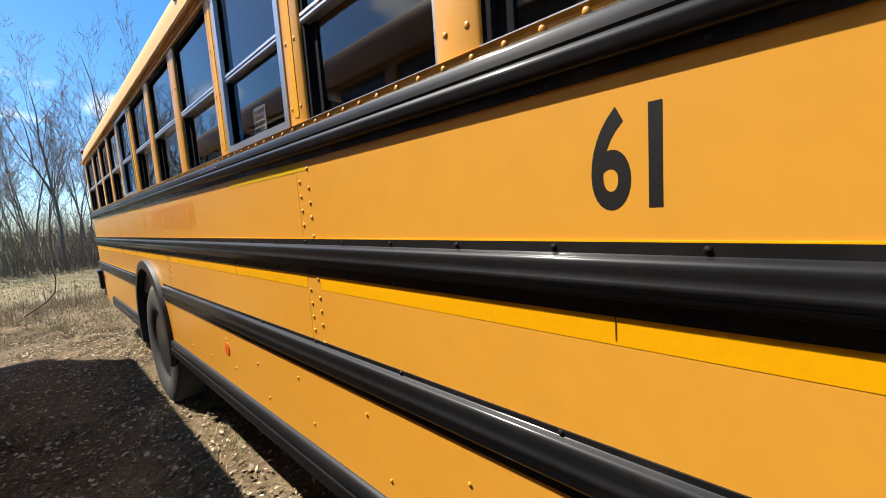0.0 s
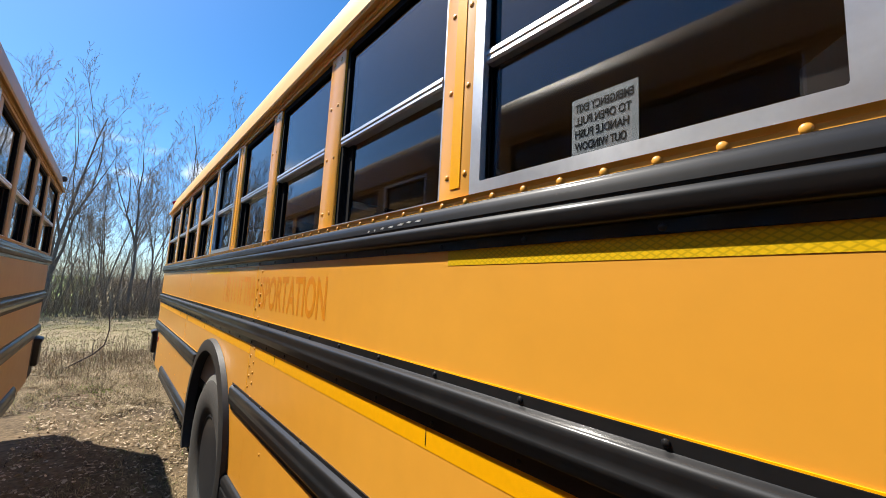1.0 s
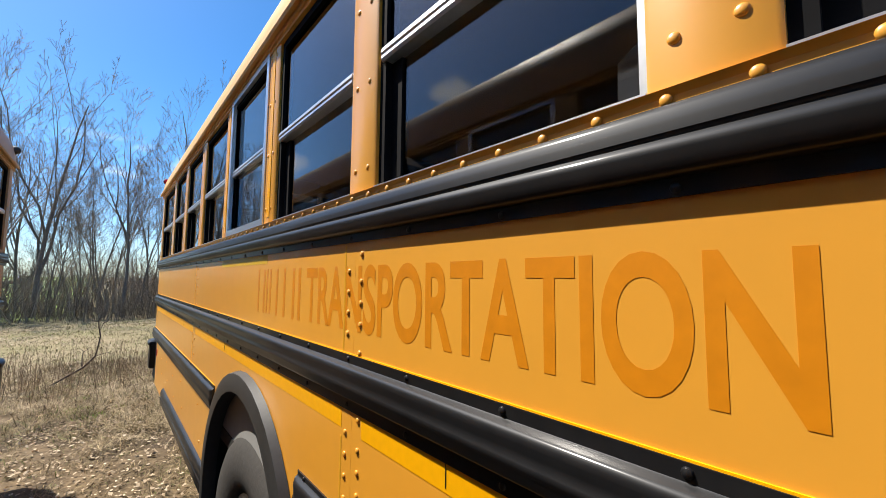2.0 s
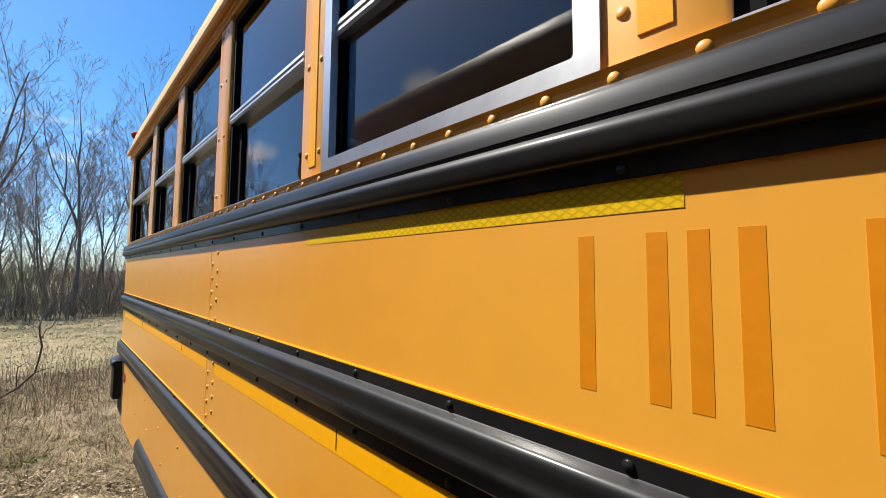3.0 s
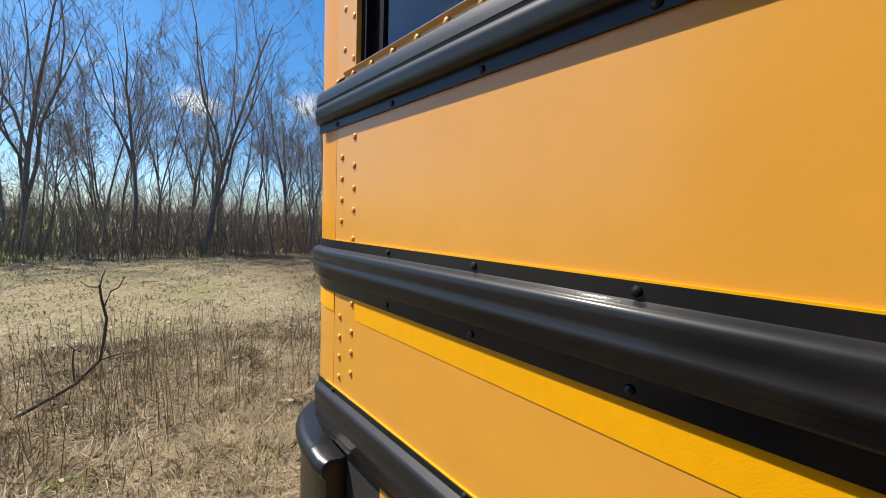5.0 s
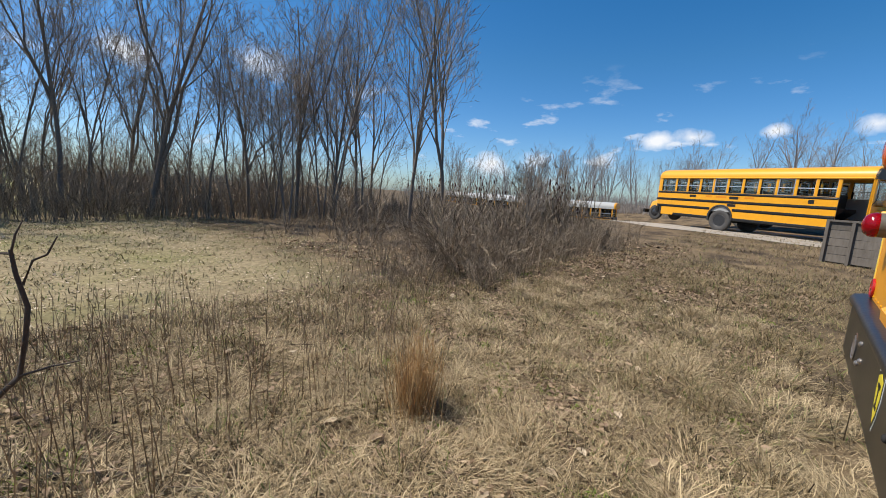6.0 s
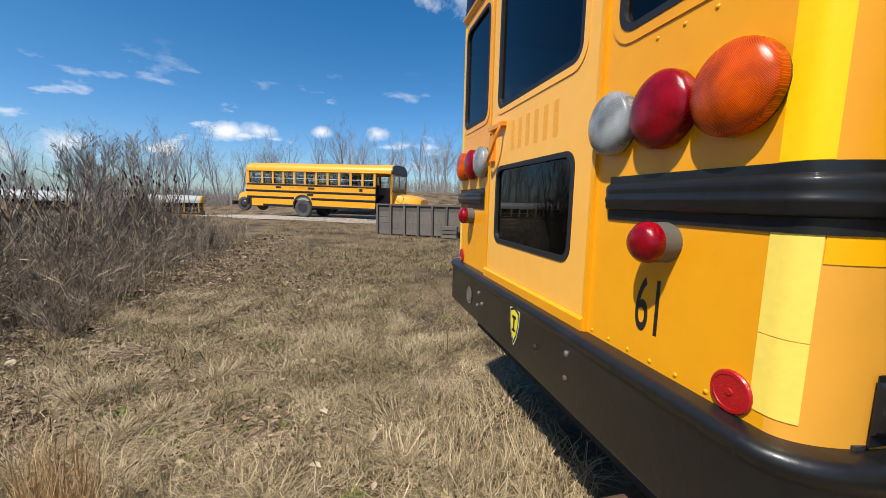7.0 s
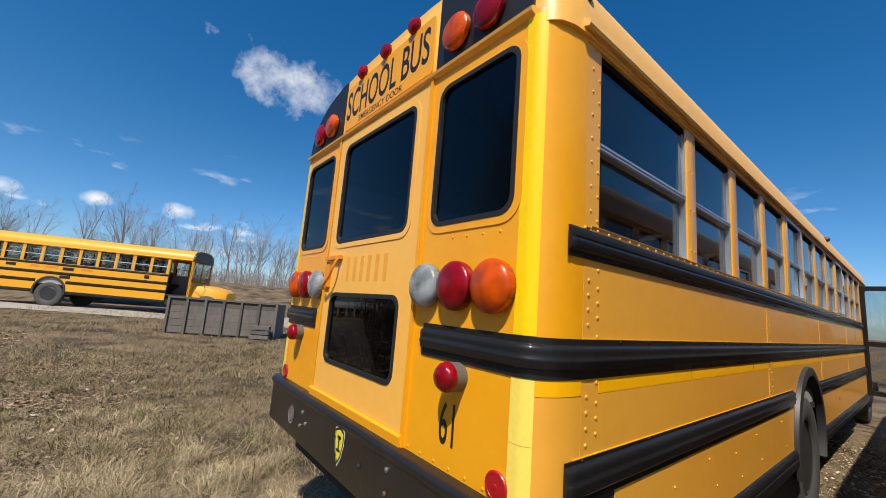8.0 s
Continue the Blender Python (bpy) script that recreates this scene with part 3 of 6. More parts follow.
def make_bus(name, label, group, windows=12, detail=True, body=None, door_paint=None, rear_paint=None, roof_paint=None, glazing=None, place=None, sides=(0, 1), rear=True):
    bus = thing(name, label, "bus", group, place)
    body, door_paint, rear_paint, roof_paint, glazing = body or paint_side, door_paint or paint_door, rear_paint or paint_rear, roof_paint or paint_roof, glazing or tint_glass
    end = pillar_y(windows) - 0.06
    front = end - 0.95
    rivet_mesh = link_mesh("rivet", RIVET, body) if detail else None
    rear_rivet = link_mesh("rear_rivet", SMALL, rear_paint) if detail else None
    bolt_mesh = link_mesh("bolt", BOLT, rail_black) if detail else None
    pip_mesh = link_mesh("screw", SMALL, body) if detail else None
    seams = [y for y in (-0.262, -2.610, -4.730, -6.875) if y > end + 0.4] + [end]
    for side in sides:
        flip = side == 1

        def P(o, y, z, flip=flip):
            return (W + o if flip else -o, y, z)

        def turn(y, z, o=0.0, flip=flip):
            return Matrix.Translation(P(o, y, z)) @ (Matrix.Rotation(math.pi, 4, "Z") if flip else Matrix.Identity(4))
        fine = detail and not flip
        # panels between the seams, each lapped over the next
        for i in range(len(seams) - 1):
            a, b = seams[i] + 0.06, seams[i + 1]
            lap = 0.002
            lift = 0.0002 * (i % 2)
            up = part("upper_side_panel", Geo().prism([(a, 1.45), (a, 1.76), (b, 1.76), (b, 1.45)], lambda y, z, o: P(o, y, z), -0.02, lift), body, bus)
            wheel_here = a > WHEEL_Y > b
            if wheel_here:
                arc = arch_points(0.575, 1.05, WHEEL_Y)
                poly = [(a, 1.05), (a, 1.345), (b, 1.345), (b, 1.05)] + arc[::-1]
                mid = part("middle_side_panel", Geo().prism(poly, lambda y, z, o: P(o, y, z), -0.02, lift), body, bus)
                lo = None
                for y0, y1, sgn in ((a, 0, 1), (0, b, -1)):
                    foot = [(WHEEL_Y + sgn * math.sqrt(max(0.575 ** 2 - (z - ARCH_Z) ** 2, 0)), z) for z in (0.55, 0.65, 0.75, 0.85, 0.95, 1.05)]
                    edge = y0 if sgn > 0 else y1
                    lo = part("lower_side_panel", Geo().prism([(edge, 1.05), (edge, 0.55)] + foot, lambda y, z, o: P(o, y, z), -0.02, lift), body, bus)
            else:
                mid = part("middle_side_panel", Geo().prism([(a, 1.05), (a, 1.345), (b, 1.345), (b, 1.05)], lambda y, z, o: P(o, y, z), -0.02, lift), body, bus)
                a2 = -0.43 if i == 0 else a
                lo = part("lower_side_panel", Geo().prism([(a2, 0.53), (a2, 1.05), (b, 1.05), (b, 0.53)], lambda y, z, o: P(o, y, z), -0.02, lift), body, bus)
            if fine:
                for y in (seams[i],):
                    for z in (1.657, 1.607, 1.558, 1.508):
                        shared("rivet", rivet_mesh, up, turn(y + 0.03, z, 0.001))
                    for z in (1.697, 1.633, 1.583, 1.534, 1.469):
                        shared("rivet", rivet_mesh, up, turn(y - 0.03, z, 0.001))
                    for z in (1.278, 1.228, 1.179, 1.129):
                        shared("rivet", rivet_mesh, mid, turn(y + 0.03, z, 0.001))
                    for z in (1.320, 1.254, 1.206, 1.157, 1.093):
                        shared("rivet", rivet_mesh, mid, turn(y - 0.03, z, 0.001))
                    for k in range(5):
                        yy = y - 0.25 - 0.42 * k
                        if abs(yy - WHEEL_Y) > 0.7:
                            shared("screw", pip_mesh, lo, turn(yy, 0.90 - 0.04 * (k % 2), 0.001))
                            shared("screw", pip_mesh, lo, turn(yy - 0.1, 0.72 + 0.02 * (k % 3), 0.001))
        if fine:
            part("paint_line", Geo().prism([(-CORNER_Y, 1.458), (-CORNER_Y, 1.4632), (end, 1.4632), (end, 1.458)], lambda y, z, o: P(o, y, z), 0.0, 0.0026), tape_yellow, bus, "thin bright yellow line along the rail")
            part("paint_line", Geo().prism([(-0.16, 1.0945), (-0.16, 1.0975), (WHEEL_Y + 0.57, 1.0975), (WHEEL_Y + 0.57, 1.0945)], lambda y, z, o: P(o, y, z), 0.0, 0.0026), tape_yellow, bus, "thin bright yellow line along the rail")
            for y in seams[1:-1]:
                for z0, z1 in ((1.466, 1.722), (1.098, 1.265)):
                    # worn edge; its brighter paint also carries the sun catching the step
                    part("lap_edge", Geo().prism([(y + 0.0535, 0.0), (y + 0.0525, 0.0018), (y + 0.050, 0.0018), (y + 0.0465, 0.0004), (y + 0.0465, 0.0)], lambda yy, o, z: P(o, yy, z), z0, z1), paint_edge, bus, "worn edge of a lapped panel, sunlit brightness in its colour")
        # upper band above the rail carrying the sill
        sill = part("window_sill", Geo().prism([(-0.02, 1.76), (-0.0, 1.76), (0.0, 1.838), (0.006, 1.846), (-0.02, 1.846)], lambda o, z, y: P(o, y, z), -0.24, end), body, bus)
        if fine:
            y = FIRST + 12.5 * PITCH / 9
            while y > end + 0.02:
                shared("rivet", rivet_mesh, sill, turn(y, 1.8345, 0.002))
                y -= PITCH / 9
        # rub rails
        for rname, prof, spans in (("upper_rub_rail", RAIL_UP, [(-0.105, end)]), ("middle_rub_rail", RAIL_MID, [(-CORNER_Y, end)]),
                                   ("lower_rub_rail", RAIL_LOW, [(-0.117, WHEEL_Y + 0.565), (WHEEL_Y - 0.565, end)]), ("skirt_rail", RAIL_SKIRT, [(-1.23, WHEEL_Y + 0.60), (WHEEL_Y - 0.60, end)])):
            for y0, y1 in spans:
                g = Geo()
                # rounded, pinched ends
                steps = [(y0, 0.55), (y0 - 0.012, 0.85), (y0 - 0.03, 1.0), (y1 + 0.03, 1.0), (y1 + 0.012, 0.85), (y1, 0.55)] if rname != "middle_rub_rail" else [(y0, 1.0), (y1, 1.0)]
                g.loft([[P(o * s + 0.0005, y, z) for o, z in prof] for y, s in steps])
                rail = part(rname, g, rail_black, bus)
                if fine and rname in ("middle_rub_rail", "lower_rub_rail", "upper_rub_rail"):
                    z = {"middle_rub_rail": (1.4505, 1.346), "lower_rub_rail": (1.0885,), "upper_rub_rail": (1.736,)}[rname]
                    y = -2.58 + 0.237 * 10
                    step = 0.237 if rname == "middle_rub_rail" else 0.237 if rname == "upper_rub_rail" else 0.474
                    while y > y1 + 0.05:
                        if y < y0 - 0.03:
                            for zz in z:
                                shared("bolt", bolt_mesh, rail, turn(y, zz, 0.004))
                        y -= step
        # reflective tapes
        if detail:
            for i in range(len(seams) - 1):
                a, b = seams[i] - 0.045, seams[i + 1] + 0.05
                part("reflective_tape", Geo().prism([(a, 1.284), (a, 1.336), (b, 1.336), (b, 1.284)], lambda y, z, o: P(o, y, z), 0.0, 0.0008), tape_yellow, bus)
            for k in (5, 9):
                a, b = pillar_y(k - 1) + 0.02 - 0.01, pillar_y(k) - 0.02
                part("reflective_tape", Geo().prism([(a, 1.693), (a, 1.7265), (b, 1.7265), (b, 1.693)], lambda y, z, o: P(o, y, z), 0.0, 0.0008), tape_net, bus)
        # pillars
        rear_post = part("rear_side_pillar", Geo().prism([(-0.20, 1.84), (-0.290, 1.84), (-0.290, 2.56), (-0.20, 2.56)], lambda y, z, o: P(o, y, z), -0.05, 0.0), body, bus)
        for k in range(1, windows + 1):
            y = pillar_y(k)
            g = Geo().loft([[P(o, y + dy, z) for dy, o in ((0.060, -0.055), (0.060, -0.004), (0.054, 0.0), (-0.054, 0.0), (-0.060, -0.004), (-0.060, -0.055))] for z in (1.842, 2.56)])
            pil = part("window_pillar", g, body, bus)
            if fine:
                for z in (1.901, 2.112, 2.315, 2.50):
                    shared("rivet", rivet_mesh, pil, turn(y + 0.03, z, 0.0))
                    shared("rivet", rivet_mesh, pil, turn(y - 0.03, z, 0.0))
                if k in (4, 5, 8, 9):
                    part("reflective_tape", Geo().prism([(y - 0.016, 1.87), (y + 0.016, 1.87), (y + 0.016, 2.54), (y - 0.016, 2.54)], lambda yy, z, o: P(o, yy, z), 0.0, 0.002), tape_yellow, pil)
        if fine:
            for z in (1.90, 1.99, 2.08, 2.17, 2.26, 2.35, 2.44, 2.52):
                shared("rivet", rivet_mesh, rear_post, turn(-0.236, z, 0.0))
                shared("rivet", rivet_mesh, rear_post, turn(-0.279, z - 0.03, 0.0))
        part("inner_wall", Geo().box(*sorted((P(-0.024, 0, 0)[0], P(-0.034, 0, 0)[0])), end, -0.1, 0.92, 1.845), liner_mat, bus)
        # windows
        for k in range(1, windows + 1):
            ya, yb = pillar_y(k) + 0.060, pillar_y(k - 1) - 0.060 if k > 1 else -0.290
            special = k in (5, 9)
            unit = new("side_window")
            unit.parent = bus
            if special:
                unit["label"] = "emergency exit window with silver frame"

            def Q(y, z, o):
                return P(o, y, z)
            seal = Geo()
            seal.box(*sorted((P(-0.012, 0, 0)[0], P(-0.05, 0, 0)[0])), yb - 0.022, yb, 1.846, 2.54)
            seal.box(*sorted((P(-0.010, 0, 0)[0], P(-0.05, 0, 0)[0])), ya + 0.010, yb - 0.022, 2.505, 2.54)
            part("frame", seal, channel_mat, unit, "black rubber channel")
            part("jamb", Geo().box(*sorted((P(-0.008, 0, 0)[0], P(-0.05, 0, 0)[0])), ya, ya + 0.010, 1.851, 2.54), alu, unit, "bright aluminium jamb")
            if special:
                frm = Geo()
                frame_ring(frm, (ya - 0.008, yb + 0.008, 1.846, 2.545), (ya + 0.022, yb - 0.022, 1.872, 2.520), 0.003, 0.004, Q, -0.022, 0.005, 2)
                part("frame", frm, alu, unit, "silver aluminium frame")
            else:
                bot = Geo().box(*sorted((P(0.001, 0, 0)[0], P(-0.04, 0, 0)[0])), ya + 0.0, yb - 0.0, 1.846, 1.851)
                part("frame", bot, alu, unit, "thin aluminium lip")
            bar = Geo()
            bar.prism([(-0.038, 2.143), (-0.008, 2.143), (-0.004, 2.150), (-0.006, 2.160), (-0.003, 2.164), (-0.006, 2.176), (-0.038, 2.176)], lambda o, z, y: P(o, y, z), ya + 0.012, yb - 0.012)
            part("sash_bar", bar, alu, unit)
            lo_in = 0.040
            channels = () if special else ((yb - 0.022 - lo_in, yb - 0.022),)
            for y0, y1 in channels:
                part("glass_channel", Geo().box(*sorted((P(-0.030, 0, 0)[0], P(-0.05, 0, 0)[0])), y0, y1, 1.850, 2.143), channel_mat, unit)
            pane = Geo().box(*sorted((P(-0.022, 0, 0)[0], P(-0.026, 0, 0)[0])), ya + 0.012, yb - 0.012, 2.17, 2.515)
            part("upper_pane", pane, glazing, unit, smooth=0).visible_shadow = False
            inn = 0.026 if special else 0.036
            pane = Geo().box(*sorted((P(-inn, 0, 0)[0], P(-inn - 0.004, 0, 0)[0])), ya + 0.015, yb - 0.015, 1.848, 2.15)
            part("lower_pane", pane, glazing, unit, smooth=0).visible_shadow = False
            if fine and k == 9:
                y0, z0, wid, hei = -6.445, 1.885, 0.118, 0.108
                st = part("sticker", Geo().box(0.0345, 0.0352, y0 - wid, y0, z0, z0 + hei), sticker_mat, unit, "pale mirrored emergency instructions sticker")
                for r, words in enumerate(("EMERGENCY EXIT", "TO OPEN PULL", "HANDLE PUSH", "OUT WINDOW")):
                    me = text_mesh("lettering", words, letter_black, 0.104 - 0.004 * r, 0.016, mirror=True, bold=0.03)
                    t = new("lettering", me)
                    t.parent = st
                    t.matrix_basis = Matrix(((0, 0, -1, 0.0338), (-1, 0, 0, y0 - 0.007), (0, 1, 0, z0 + hei - 0.027 - 0.024 * r), (0, 0, 0, 1)))
        # header over the windows and drip rail
        part("header_panel", Geo().prism([(-0.04, 2.53), (0.004, 2.53), (0.006, 2.60), (-0.04, 2.60)], lambda o, z, y: P(o, y, z), -0.2, front + 0.1), body, bus)
        drip = part("drip_rail", Geo().prism([(0.004, 2.566), (0.030, 2.556), (0.036, 2.566), (0.034, 2.582), (0.004, 2.602)], lambda o, z, y: P(o, y, z), -0.15, front + 0.1), roof_paint, bus)
        if fine:
            y = -0.3
            g = Geo()
            dr = link_mesh("rivet", SMALL, roof_paint)
            while y > end:
                shared("rivet", dr, drip, turn(y, 2.606, 0.012))
                y -= PITCH / 6
        # wheel arch, wheel
        arc_o, arc_i = arch_points(0.632, 0.42, WHEEL_Y, 26), arch_points(0.545, 0.42, WHEEL_Y, 26)
        g = Geo()
        rings = []
        for (yo, zo), (yi, zi) in zip(arc_o, arc_i):
            rings.append([P(0.002, yo, zo), P(0.030, yo * 0.92 + yi * 0.08, zo * 0.92 + zi * 0.08), P(0.040, (yo + yi) / 2, (zo + zi) / 2), P(0.036, yi * 0.9 + yo * 0.1, zi * 0.9 + zo * 0.1), P(-0.02, yi, zi)])
        g.loft(rings)
        part("wheel_arch", g, flare_mat, bus, "dusty black rubber fender flare")
        well = Geo()
        well.loft([[P(-0.015, y, z), P(-0.62, y, z)] for y, z in arch_points(0.56, 0.40, WHEEL_Y, 20)], closed=False, caps=False)
        part("wheel_well", well, dark_under, bus)
        wheel = new("wheel")
        wheel.parent = bus
        ax = (1, 0, 0) if flip else (-1, 0, 0)
        c = P(-0.008, WHEEL_Y, WHEEL_Z)
        R = WHEEL_Z - GROUND + 0.01
        part("tyre", Geo().lathe(c, ax, [(0.30, -0.23), (0.40, -0.25), (R - 0.03, -0.24), (R, -0.20), (R, -0.05), (R - 0.012, -0.018), (R - 0.05, 0.0), (R - 0.13, 0.004), (0.32, -0.012), (0.295, -0.03), (0.29, -0.10)], 48), tyre_mat, wheel)
        part("rim", Geo().lathe(c, ax, [(0.30, -0.03), (0.285, -0.022), (0.27, -0.03), (0.26, -0.12), (0.24, -0.155), (0.15, -0.16), (0.12, -0.13), (0.115, -0.09), (0.09, -0.075), (0.02, -0.07)], 36), rim_mat, wheel)
        nut = link_mesh("wheel_nut", Geo().lathe((0, 0, 0), ax, [(0.018, 0), (0.018, 0.03), (0.010, 0.034)], 6), steel)
        for k in range(10):
            a = 2 * math.pi * k / 10
            shared("wheel_nut", nut, wheel, Matrix.Translation((c[0] + (-0.165 if flip else 0.165), c[1] + 0.20 * math.cos(a), c[2] + 0.20 * math.sin(a))))
        # front wheel under the hood
        c = P(-0.10, front - 0.75, WHEEL_Z)
        fw = new("wheel")
        fw.parent = bus
        part("tyre", Geo().lathe(c, ax, [(0.30, -0.23), (0.40, -0.25), (R - 0.03, -0.24), (R, -0.20), (R, -0.05), (R - 0.012, -0.018), (R - 0.05, 0.0), (0.32, -0.012), (0.29, -0.10)], 36), tyre_mat, fw)
        part("rim", Geo().lathe(c, ax, [(0.30, -0.03), (0.27, -0.03), (0.20, 0.02), (0.10, 0.05), (0.02, 0.06)], 24), rim_mat, fw)
    # underbody and floor
    part("underbody", Geo().box(0.25, W - 0.25, front, -0.1, 0.50, 0.86), dark_under, bus)
    part("floor", Geo().box(0.02, W - 0.02, front, -0.03, 0.86, 0.92), dark_under, bus)
    # seats
    g = link_mesh("seat", Geo().loft([[(x, y, z) for y, z in ((0.0, 0.92), (0.0, 1.36), (-0.02, 1.95), (-0.08, 1.99), (-0.13, 1.95), (-0.12, 1.42), (-0.5, 1.40), (-0.5, 1.28), (-0.12, 0.92))] for x in (0, 0.02, 0.90, 0.92)]), seat_mat)
    for k in range(1, windows):
        for x in (0.09, W - 1.01):
            shared("seat", g, bus, Matrix.Translation((x, pillar_y(k) + 0.15, 0)))
    # roof
    y_back = -0.16
    outer, inner = roof_section(), roof_section(thick=0.03)
    ring = outer + inner[::-1]
    part("roof", Geo().prism(ring, lambda x, z, y: (x, y, z), y_back, front + 0.05), roof_paint, bus, "sun-bleached pale yellow roof")
    # rear cap, drawn in towards the back
    rings = []
    for y, s in ((y_back, 1.0), (-0.10, 0.995), (-0.05, 0.98), (-0.02, 0.955), (-0.004, 0.92)):
        rings.append([(MID + (x - MID) * s, y, 2.545 + (z - 2.545) * s) for x, z in roof_section()])
    part("rear_cap", Geo().loft(rings), door_paint, bus)
    # front: cowl, windscreen, hood (simple but complete)
    part("front_wall", Geo().box(0.0, W, front - 0.02, front + 0.05, 0.6, 1.55), body, bus)
    part("front_cap", Geo().prism(roof_section(), lambda x, z, y: (x, y, z), front + 0.05, front - 0.02), roof_paint, bus)
    part("windscreen", Geo().box(0.12, W - 0.12, front + 0.0, front + 0.006, 1.6, 2.5), glazing, bus)
    for x0, x1 in ((0.0, 0.12), (MID - 0.03, MID + 0.03), (W - 0.12, W)):
        part("windscreen_post", Geo().box(x0, x1, front - 0.02, front + 0.05, 1.55, 2.56), body, bus)
    hood = Geo().loft([[(MID + dx * s, y, z * (1 if z < 0.7 else t)) for dx, z in ((-1.0, 0.62), (-1.02, 1.0), (-0.85, 1.42), (-0.5, 1.52), (0.5, 1.52), (0.85, 1.42), (1.02, 1.0), (1.0, 0.62))] for y, s, t in ((front, 1.0, 1.0), (front - 0.8, 0.97, 0.95), (front - 1.35, 0.86, 0.88), (front - 1.5, 0.76, 0.80))])
    part("hood", hood, body, bus)
    part("front_bumper", Geo().box(0.02, W - 0.02, front - 1.72, front - 1.55, 0.42, 0.68), bumper_black, bus)
    for flip in (False, True):
        x = W if flip else 0.0
        if flip:
            part("cab_side", Geo().prism([(end, 0.6), (end, 1.84), (front, 1.84), (front, 0.6)], lambda y, z, o: (W + o, y, z), -0.03, 0.0), body, bus)
            part("cab_side_pane", Geo().box(W - 0.04, W - 0.035, front + 0.06, end - 0.0, 1.84, 2.53), glazing, bus)
        else:
            part("door_post", Geo().box(0.0, 0.05, front, front + 0.07, 0.6, 2.54), body, bus)
            part("step_well", Geo().box(0.05, 0.75, front + 0.07, end - 0.02, 0.45, 0.70), dark_under, bus)
    if rear:
        build_rear(bus, detail, body, door_paint, rear_paint, glazing, rear_rivet)
    return bus


def build_rear(bus, detail, body, door_paint, rear_paint, glazing, rear_rivet):
    def R(x, z, y):
        return (x, y, z)
    for flip in (False, True):
        def X(x, flip=flip):
            return W - x if flip else x

        def corner(theta, off=0.0, flip=flip):
            x, y = CORNER_X * (1 - math.cos(theta)), -CORNER_Y * (1 - math.sin(theta))
            nx, ny = -math.cos(theta) / CORNER_X, math.sin(theta) / CORNER_Y
            q = math.hypot(nx, ny)
            return X(x + off * nx / q), y + off * ny / q

        def wrap(t0, t1, z0, z1, o0, o1, n=10):
            g = Geo()
            rings = []
            for k in range(n + 1):
                th = t0 + (t1 - t0) * k / n
                (xa, ya), (xb, yb) = corner(th, o0), corner(th, o1)
                rings.append([(xa, ya, z0), (xb, yb, z0), (xb, yb, z1), (xa, ya, z1)])
            return g.loft(rings)
        half = math.pi / 2
        # rounded corner post 
        part("corner_panel", wrap(0, half, 1.395, 2.60, -0.012, 0.0, 14), rear_paint, bus)
        part("corner_panel", wrap(0, half, 0.94, 1.395, -0.012, 0.0, 14), body, bus)
        # rub rail carried round the corner on to the rear
        rings = []
        for k in range(13):
            th = half * k / 12
            rings.append([(*corner(th, o + 0.0005), z) for o, z in RAIL_MID])
        for x, s in ((0.3, 1.0), (0.575, 1.0), (0.59, 0.95), (0.598, 0.7)):
            rings.append([(X(x), o * s + 0.0005, z) for o, z in RAIL_MID])
        part("rear_rub_rail", Geo().loft(rings), rail_black, bus)
        if detail:
            for z0, z1, tape in ((1.462, 2.58, tape_lemon), (1.14, 1.334, tape_cream), (0.985, 1.138, tape_cream)):
                rings = []
                for th in (62, 68, 74, 79, 84, 90, 91):
                    (xa, ya), (xb, yb) = (corner(radians(th), 0.0), corner(radians(th), 0.002)) if th <= 90 else ((X(0.119), 0.0), (X(0.119), 0.002))
                    rings.append([(xa, ya, z0), (xb, yb, z0), (xb, yb, z1), (xa, ya, z1)])
                part("reflective_tape", Geo().loft(rings), tape, bus)
            part("reflective_tape", wrap(0, radians(61), 1.284, 1.334, 0.0, 0.0016), tape_yellow, bus)
        # rear side panels with a window each
        x0, x1 = sorted((X(CORNER_X), X(0.672)))
        wx0, wx1 = sorted((X(0.146), X(0.606)))
        g = Geo()
        holed(g, (x0, x1, 1.80, 2.60), (wx0, wx1, 1.865, 2.505), 0.065, R, -0.02, 0.0)
        g.box(x0, x1, -0.02, 0.0, 0.94, 1.80)
        rp = part("rear_panel", g, rear_paint, bus)
        win = new("rear_window")
        win.parent = bus
        f = Geo()
        frame_ring(f, (wx0 - 0.004, wx1 + 0.004, 1.861, 2.509), (wx0 + 0.016, wx1 - 0.016, 1.881, 2.489), 0.066, 0.052, R, -0.018, 0.006)
        part("frame", f, rubber, win)
        part("pane", Geo().prism(rounded(wx0 + 0.013, wx1 - 0.013, 1.878, 2.492, 0.052), R, -0.012, -0.008), rear_glass if detail else glazing, win).visible_shadow = False
        # raised lip pressed into the sheet around the window
        f = Geo()
        frame_ring(f, (wx0 - 0.034, wx1 + 0.034, 1.831, 2.539), (wx0 - 0.004, wx1 + 0.004, 1.861, 2.509), 0.09, 0.066, R, 0.0, 0.004)
        part("lip", f, rear_paint, win)
        if detail:
            for k in range(4):
                shared("rivet", rear_rivet, rp, Matrix.Translation((X(0.20 + 0.085 * k), 0.0, 1.805)) @ Matrix.Rotation(-math.pi / 2, 4, "Z"))
            for k in range(7):
                shared("rivet", rear_rivet, rp, Matrix.Translation((X(0.13 + 0.085 * k), 0.0, 0.968)) @ Matrix.Rotation(-math.pi / 2, 4, "Z"))
